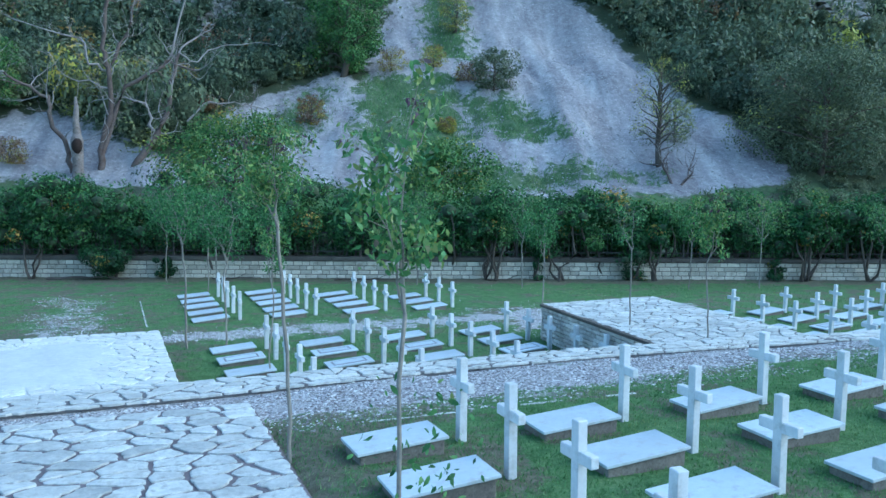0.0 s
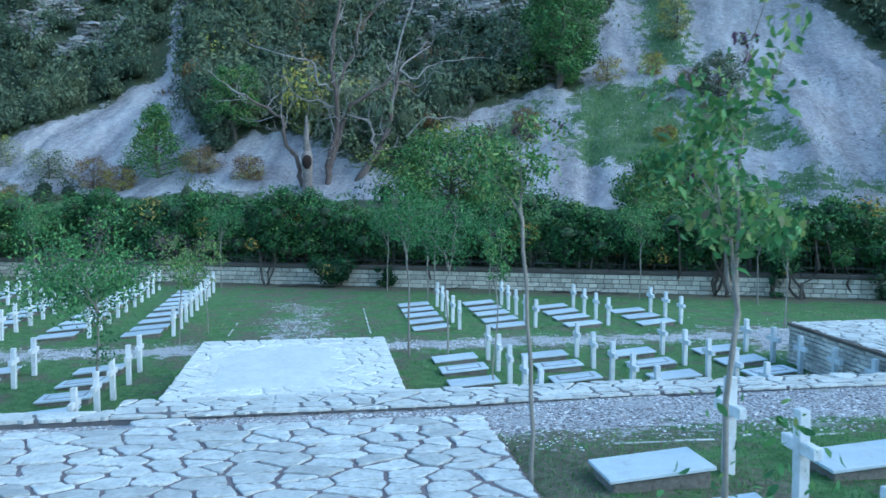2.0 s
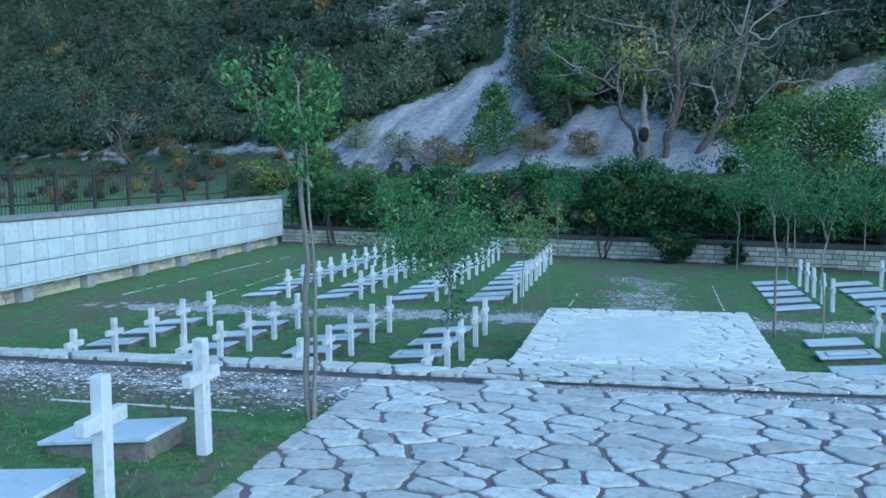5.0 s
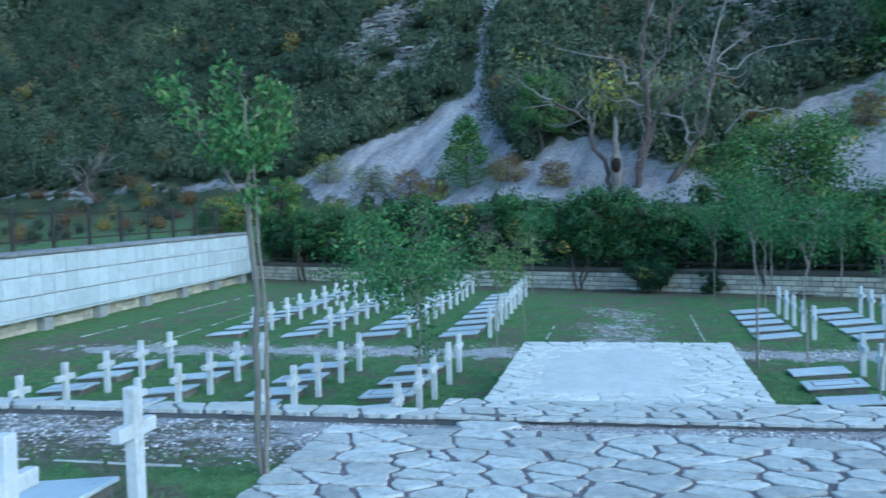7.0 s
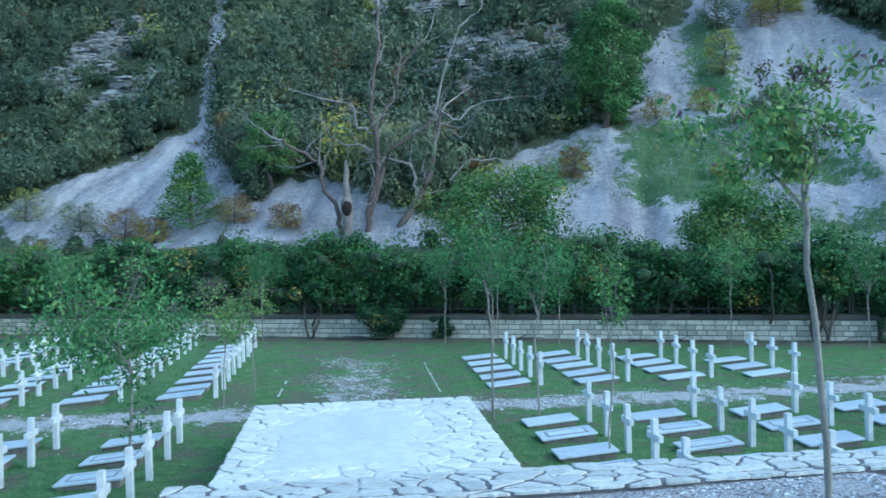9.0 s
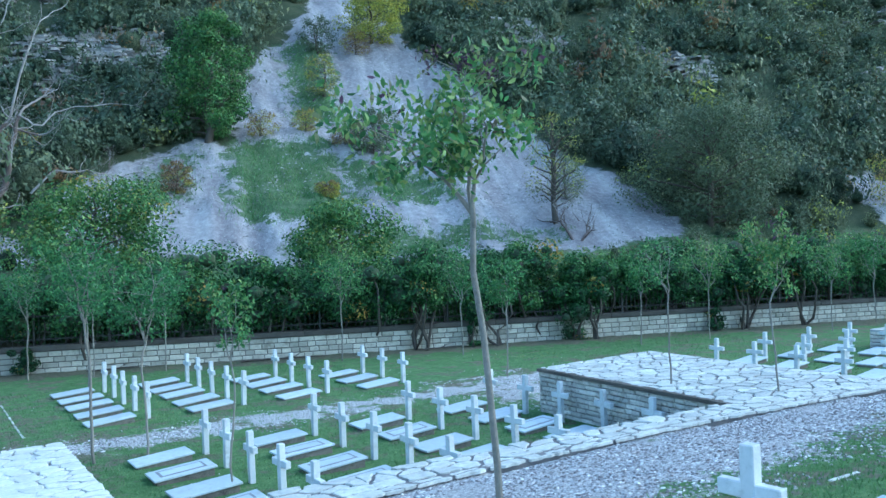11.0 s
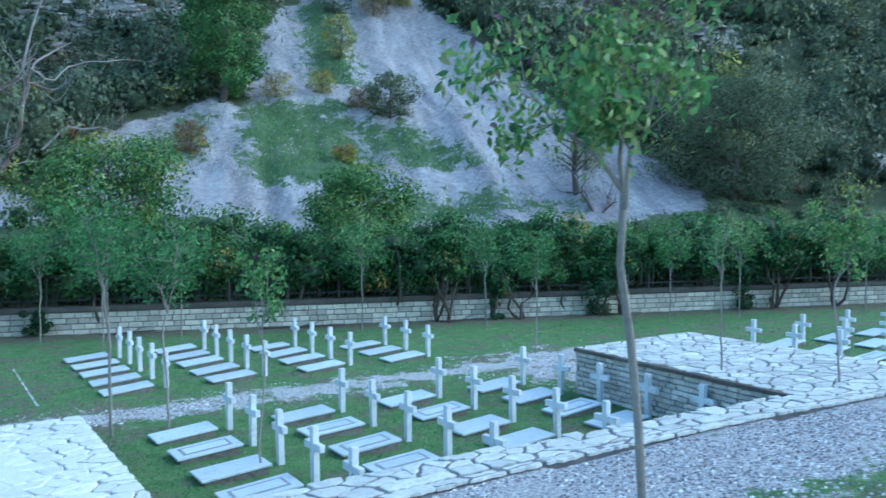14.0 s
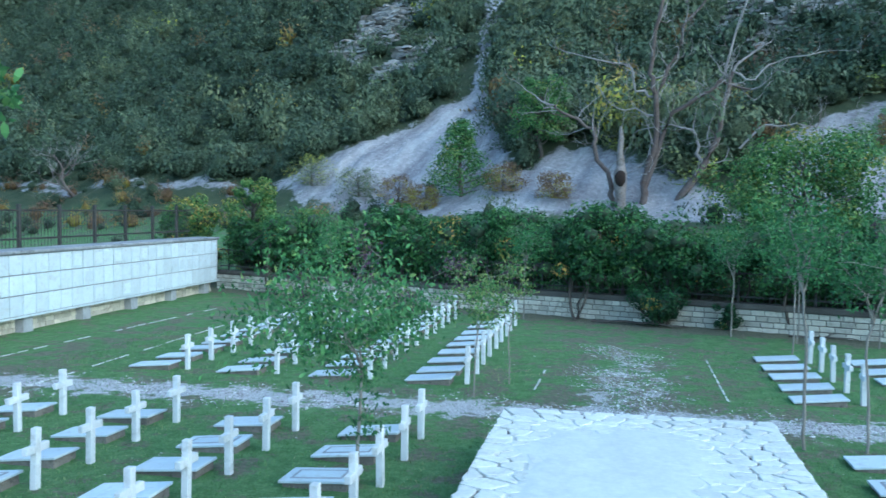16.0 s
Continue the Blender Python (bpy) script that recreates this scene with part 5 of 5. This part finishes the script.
for kk, (ax_, ay_, bx_, by_, r_) in enumerate([(-4.9, 13.3, -2.2, 12.55, 0.045), (0.3, 11.6, 1.9, 11.2, 0.03), (4.2, 10.1, 6.6, 9.35, 0.035), (9.2, 8.4, 10.6, 8.1, 0.03)]):
    e = thing("fallen_branch", pose(ax_, ay_, float(land_z(ax_, ay_)) + 0.04), "dry fallen branch lying along the wall foot", "branch", "fallen branches")
    r_g = np.random.default_rng(80 + kk)
    v, t = tube(wander((0, 0, 0), (bx_ - ax_, by_ - ay_, 0.03), 9, 0.03, r_g) * [1, 1, 0.4], np.linspace(r_, r_ * 0.4, 9), 7)
    np_mesh("limb", v, t, M_DARKBARK, e, smooth=True)
    v, t = tube(wander(((bx_ - ax_) * 0.5, (by_ - ay_) * 0.5, 0.02), ((bx_ - ax_) * 0.72, (by_ - ay_) * 0.6 - 0.25, 0.18), 5, 0.08, r_g), np.linspace(r_ * 0.5, r_ * 0.2, 5), 5)
    np_mesh("side_shoot", v, t, M_DARKBARK, e, smooth=True)

# pale ledges of rock in the woods
rr = np.random.default_rng(31)
rocks = []
cube_v = np.array([(x_, y_, z_) for z_ in (-0.5, 0.5) for x_, y_ in ((-0.5, -0.5), (0.5, -0.5), (0.5, 0.5), (-0.5, 0.5))])
cube_t = np.array([(4, 5, 6), (4, 6, 7), (0, 1, 5), (0, 5, 4), (1, 2, 6), (1, 6, 5), (2, 3, 7), (2, 7, 6), (3, 0, 4), (3, 4, 7)])
for x, y, r, n in ROCKS:
    for _ in range(max(6, n // 2)):
        bx, by = x + rr.normal() * r * 0.42, y + rr.normal() * r * 0.5
        z_ = float(land_z(bx, by)) - 0.2
        for lay in range(rr.integers(6, 14)):
            hh = rr.uniform(0.08, 0.24)
            sz = np.array([rr.uniform(0.4, 1.5), rr.uniform(0.7, 1.2), hh])
            a = -0.35 + rr.normal() * 0.2
            R = np.array([[math.cos(a), -math.sin(a), 0], [math.sin(a), math.cos(a), 0], [0, 0, 1]])
            cv = cube_v + rr.normal(size=cube_v.shape) * [0.10, 0.10, 0.07]
            rocks.append(((cv * sz) @ R.T + [bx + rr.normal() * 0.30, by + 0.11 * lay + rr.normal() * 0.10, z_ + hh * 0.5], cube_t))
            z_ += hh * 0.93
v, t = join(rocks)
tagged(np_mesh("rock_ledges", v, t, M_ROCK), "pale broken limestone ledges among the scrub", "rock", kind="stuff")

# ---- gravel and grass ----
gv = np.random.default_rng(17)
tet = np.array([(1, 0, -0.4), (-0.5, 0.87, -0.4), (-0.5, -0.87, -0.4), (0.1, 0.1, 0.75), (0.4, -0.5, 0.45), (-0.45, 0.3, 0.4)])
ttri = np.array([(0, 1, 3), (1, 5, 3), (5, 2, 3), (2, 4, 3), (4, 0, 3), (1, 2, 5), (2, 0, 4)])


def pebbles(n, x0, x1, y0, y1, s0, s1, accept):
    x, y = gv.uniform(x0, x1, n), gv.uniform(y0, y1, n)
    k = accept(x, y)
    x, y = x[k], y[k]
    s = gv.uniform(s0, s1, len(x)) ** 1.0
    a = gv.uniform(0, 6.28, len(x))
    ca, sa = np.cos(a)[:, None], np.sin(a)[:, None]
    v = np.empty((len(x), 6, 3))
    sx = s[:, None] * gv.uniform(0.7, 1.3, (len(x), 1))
    v[:, :, 0] = (tet[None, :, 0] * ca - tet[None, :, 1] * sa) * sx + x[:, None]
    v[:, :, 1] = (tet[None, :, 0] * sa + tet[None, :, 1] * ca) * s[:, None] + y[:, None]
    v[:, :, 2] = tet[None, :, 2] * s[:, None] * 0.6 + land_z(x, y)[:, None]
    t = (ttri[None] + (np.arange(len(x)) * 6)[:, None, None]).reshape(-1, 3)
    return v.reshape(-1, 3), t


clumpy = lambda x, y, k, th: np.array([noise.noise(Vector((a * k, b * k, 2))) for a, b in zip(x, y)]) > th
v, t = join([
    pebbles(52000, -16, 16, -9.3, -5.85, 0.011, 0.036, lambda x, y: (y < strip_front(x) - 0.02) & (gv.random(len(x)) < np.clip((y + 9.3) / 1.6, 0.08, 1) * np.interp(x, [-7.5, -6.2], [0.5, 1])) & ~((x > -6.3) & (x < -1.7) & (y < -8.35)) & clumpy(x, y, 0.9, -0.35)),
    pebbles(15000, -16, 12, 0.7, 3.0, 0.012, 0.038, lambda x, y: clumpy(x, y, 0.8, 0.02) & (np.abs(y - 1.85) < gv.uniform(0.3, 1.2, len(x)))),
    pebbles(7000, -5.2, -2.8, -0.5, 9, 0.014, 0.035, lambda x, y: clumpy(x, y, 0.7, -0.1) & (np.abs(x + 4) < gv.uniform(0.1, 1.2, len(x)))),
    pebbles(4500, -16, 12, -4.8, 9.5, 0.008, 0.024, lambda x, y: clumpy(x, y, 0.55, 0.12) & ~((x > PX0) & (x < PX1) & (y < PY1)) & ~((x > 5.5) & (y < -0.9))),
    pebbles(2500, 6, 10.5, -1, 3.4, 0.012, 0.035, lambda x, y: clumpy(x, y, 0.9, 0.05)),
])
in_scree = lambda x, y: (np.max([inside(p, x, y) for p in SCREE], 0) > 0.3) & clumpy(x, y, 0.35, -0.15)
v2, t2 = join([pebbles(15000, 2, 34, 16, 50, 0.025, 0.10, in_scree), pebbles(5000, -24, 2, 25, 50, 0.025, 0.09, in_scree)])
tagged(np_mesh("scree_stones", v2, t2, M_SCREE), "loose grey stones scattered over the scree slope", "stones", kind="stuff")
tagged(np_mesh("gravel", v, t, M_PEBBLE), "loose grey and white gravel stones on soil", "gravel", kind="stuff")


def blades(n, x0, x1, y0, y1, h0, h1, accept):
    x, y = gv.uniform(x0, x1, n), gv.uniform(y0, y1, n)
    k = accept(x, y)
    x, y = x[k], y[k]
    n = len(x)
    z, h, a = land_z(x, y) - 0.01, gv.uniform(h0, h1, n), gv.uniform(0, 6.28, n)
    w = 0.006 + h * 0.06
    dx, dy = np.cos(a), np.sin(a)
    lx, ly = gv.normal(size=n) * h * 0.45, gv.normal(size=n) * h * 0.45
    v = np.stack([np.stack([x - dx * w, y - dy * w, z], 1), np.stack([x + dx * w, y + dy * w, z], 1), np.stack([x + lx, y + ly, z + h], 1)], 1)
    return v.reshape(-1, 3), np.arange(n * 3).reshape(-1, 3), x, y


def lawn_ok(x, y):
    j, i = np.clip(np.searchsorted(xl, x), 0, nx_ - 1), np.clip(np.searchsorted(yl, y), 0, ny_ - 1)
    return (gv.random(len(x)) > m_gravel[i, j] * 1.15) & (gv.random(len(x)) > m_soil[i, j] * 0.8) & (clumpy(x, y, 1.6, -0.25) | (gv.random(len(x)) < 0.4))


sets = [
    blades(90000, -1.7, 9.0, -14.2, -8.2, 0.018, 0.055, lambda x, y: lawn_ok(x, y)),
    blades(30000, -14.0, -6.3, -14.2, -8.4, 0.018, 0.055, lambda x, y: lawn_ok(x, y)),
    blades(150000, -16.0, 6.0, -5.6, 9.0, 0.022, 0.06, lambda x, y: lawn_ok(x, y) & ~((x > PX0) & (x < PX1) & (y < PY1)) & (y > strip_back(x) - 0.1 * 0)),
    blades(20000, 9.0, 18.0, -6.5, 6.0, 0.03, 0.08, lambda x, y: lawn_ok(x, y) & (y > strip_back(x))),
]
in_herbs = lambda x, y: (np.max([inside(p, x, y) for p in HERBS], 0) > gv.normal(size=len(x)) * 0.5 - 0.2) & clumpy(x, y, 0.8, -0.2)
sets.append(blades(60000, 5, 25, 18, 49, 0.08, 0.30, in_herbs))
v, t = join([(a, b) for a, b, _, _ in sets])
bx, by = np.concatenate([s_[2] for s_ in sets]), np.concatenate([s_[3] for s_ in sets])
tn = 0.34 + 0.36 * np.array([noise.noise(Vector((a * 0.7, b * 0.7, 5))) for a, b in zip(bx, by)]) + gv.normal(size=len(bx)) * 0.1
tagged(np_mesh("grass", v, t, M_GRASS, None, np.repeat(np.clip(tn, 0, 1), 3)), "short uneven green lawn grass", "grass", kind="stuff")

# ---- single stones of pavements and walls ----
rst = random.Random(9)
lay_stones(crazy_cells([(-6.44, -12.4), (-1.68, -12.4), (-1.68, -7.98), (-6.44, -7.98)], 0.295, 0.035, 1.2, rst), lambda x, y: 1.14, 0.05, M_PAVE, forecourt, rst)
lay_stones(crazy_cells([(-6.42, -16.0), (-2.2, -16.0), (-2.2, -12.4), (-6.42, -12.4)], 0.36, 0.036, 1.2, rst), lambda x, y: 1.14, 0.05, M_PAVE, forecourt, rst)


def ragged(cells, back):
    """Lets the stones along the inner edge end unevenly."""
    out = []
    for c_ in cells:
        d = rst.uniform(-0.03, 0.09)
        out.append([(x, y + d if y > back(x) - 0.035 else y) for x, y in c_])
    return out


def walk_top(x, y):
    return float(strip_z(x))


for a in range(-22, 24, 2):
    b = a + 2
    if b <= -6:
        fr, bk = (lambda x: -5.90), (lambda x: -5.58)
        lay_stones(ragged(crazy_cells([(a, -5.90), (b, -5.90), (b, -5.58), (a, -5.58)], 0.30 if a > -12 else 0.45, 0.034, 1.25, rst), bk), walk_top, 0.05, M_WALK, walkway, rst)
        continue
    lane = [(x, float(strip_front(x)) + 0.15) for x in (a, b)]
    lay_stones(crazy_cells([(a, float(strip_front(a))), (b, float(strip_front(b))), (b, lane[1][1] - 0.012), (a, lane[0][1] - 0.012)], 0.24, 0.026, 1.8, rst), lambda x, y: float(strip_z(x)) - 0.012, 0.035, M_WALK, walkway, rst, "edge_stone")
    lay_stones(ragged(crazy_cells([lane[0], lane[1], (b, float(strip_back(b))), (a, float(strip_back(a)))], 0.26 if a < 9 else 0.42, 0.032, 1.3, rst), strip_back if a >= -2 else (lambda x: 99)), walk_top, 0.05, M_WALK, walkway, rst)
lay_stones(crazy_cells([(PX0, PY0), (PX1, PY0), (PX1, PY1), (PX0, PY1)], 0.25, 0.026, 1.15, rst), lambda x, y: PZ, 0.10, M_DAIS, dais, rst)
lay_stones(crazy_cells([(QB[0] + 0.04, QB[1]), QD, QC, (QA[0] + 0.04, QA[1])], 0.28, 0.034, 1.2, rst), lambda x, y: QZ, 0.06, M_PAVE, terrace, rst)
lay_stones(crazy_cells([(TX0, TY0), (TX1, TY0), (TX1, TY1), (TX0, TY1)], 0.6, 0.03, 1.2, rst), lambda x, y: TZ, 0.06, M_PAVE, terrace_far, rst)


def course_stones(parent, m, length, height, courses, wmin, wmax, mat, rs_, skip=0.0, depth=0.05, name="wall_stone", joint=0.006):
    """Coursed stones on a wall face that runs along +x of the pose m and faces -y."""
    ch = height / courses
    n = 0
    for k in range(courses):
        x = -rs_.uniform(0, wmax)
        while x < length:
            w = rs_.uniform(wmin, wmax)
            a, b = max(x, 0), min(x + w, length)
            if b - a > 0.03:
                bm = bmesh.new()
                p = rs_.uniform(-0.012, 0.012)
                g = joint
                v = [(a + g, p, k * ch + g), (b - g, p + rs_.uniform(-0.006, 0.006), k * ch + g + rs_.uniform(0, 0.006)), (b - g, p, (k + 1) * ch - g - rs_.uniform(0, 0.006)), (a + g, p + rs_.uniform(-0.006, 0.006), (k + 1) * ch - g)]
                f_ = [bm.verts.new(q) for q in v]
                i_ = [bm.verts.new((q[0] + (0.012 if j in (0, 3) else -0.012), q[1] - 0.014, q[2] + (0.012 if j < 2 else -0.012))) for j, q in enumerate(v)]
                r_ = [bm.verts.new((q[0], depth, q[2])) for q in v]
                bm.faces.new(i_)
                for j in range(4):
                    bm.faces.new((f_[j], f_[(j + 1) % 4], i_[(j + 1) % 4], i_[j]))
                    bm.faces.new((r_[j], r_[(j + 1) % 4], f_[(j + 1) % 4], f_[j]))
                bm.transform(m)
                part(name, bm, mat, parent)
                n += 1
            x += w
    return n


course_stones(terrace, Matrix.Translation((QA[0] + 0.02, QA[1], -0.02)) @ Matrix.Rotation(math.atan2(QB[1] - QA[1], QB[0] - QA[0]), 4, "Z"), math.dist(QA, QB), QZ - 0.05, 9, 0.14, 0.34, M_RUBBLE, rst)
course_stones(terrace, Matrix.Translation((QC[0] - 0.02, QC[1] - 0.02, -0.02)) @ Matrix.Rotation(math.atan2(QA[1] - QC[1], QA[0] - QC[0]), 4, "Z"), math.dist(QA, QC), QZ - 0.03, 6, 0.25, 0.5, M_RUBBLE, rst)
course_stones(terrace_far, Matrix.Translation((TX0 + 0.02, TY1, -0.02)) @ Matrix.Rotation(radians(-90), 4, "Z"), TY1 - TY0, TZ - 0.03, 5, 0.25, 0.5, M_RUBBLE, rst)
course_stones(back_wall, base @ Matrix.Translation((0, 0.02, -0.02)), WALL_L, WT + 0.01, 4, 0.24, 0.46, M_BLOCK, rst, joint=0.011)
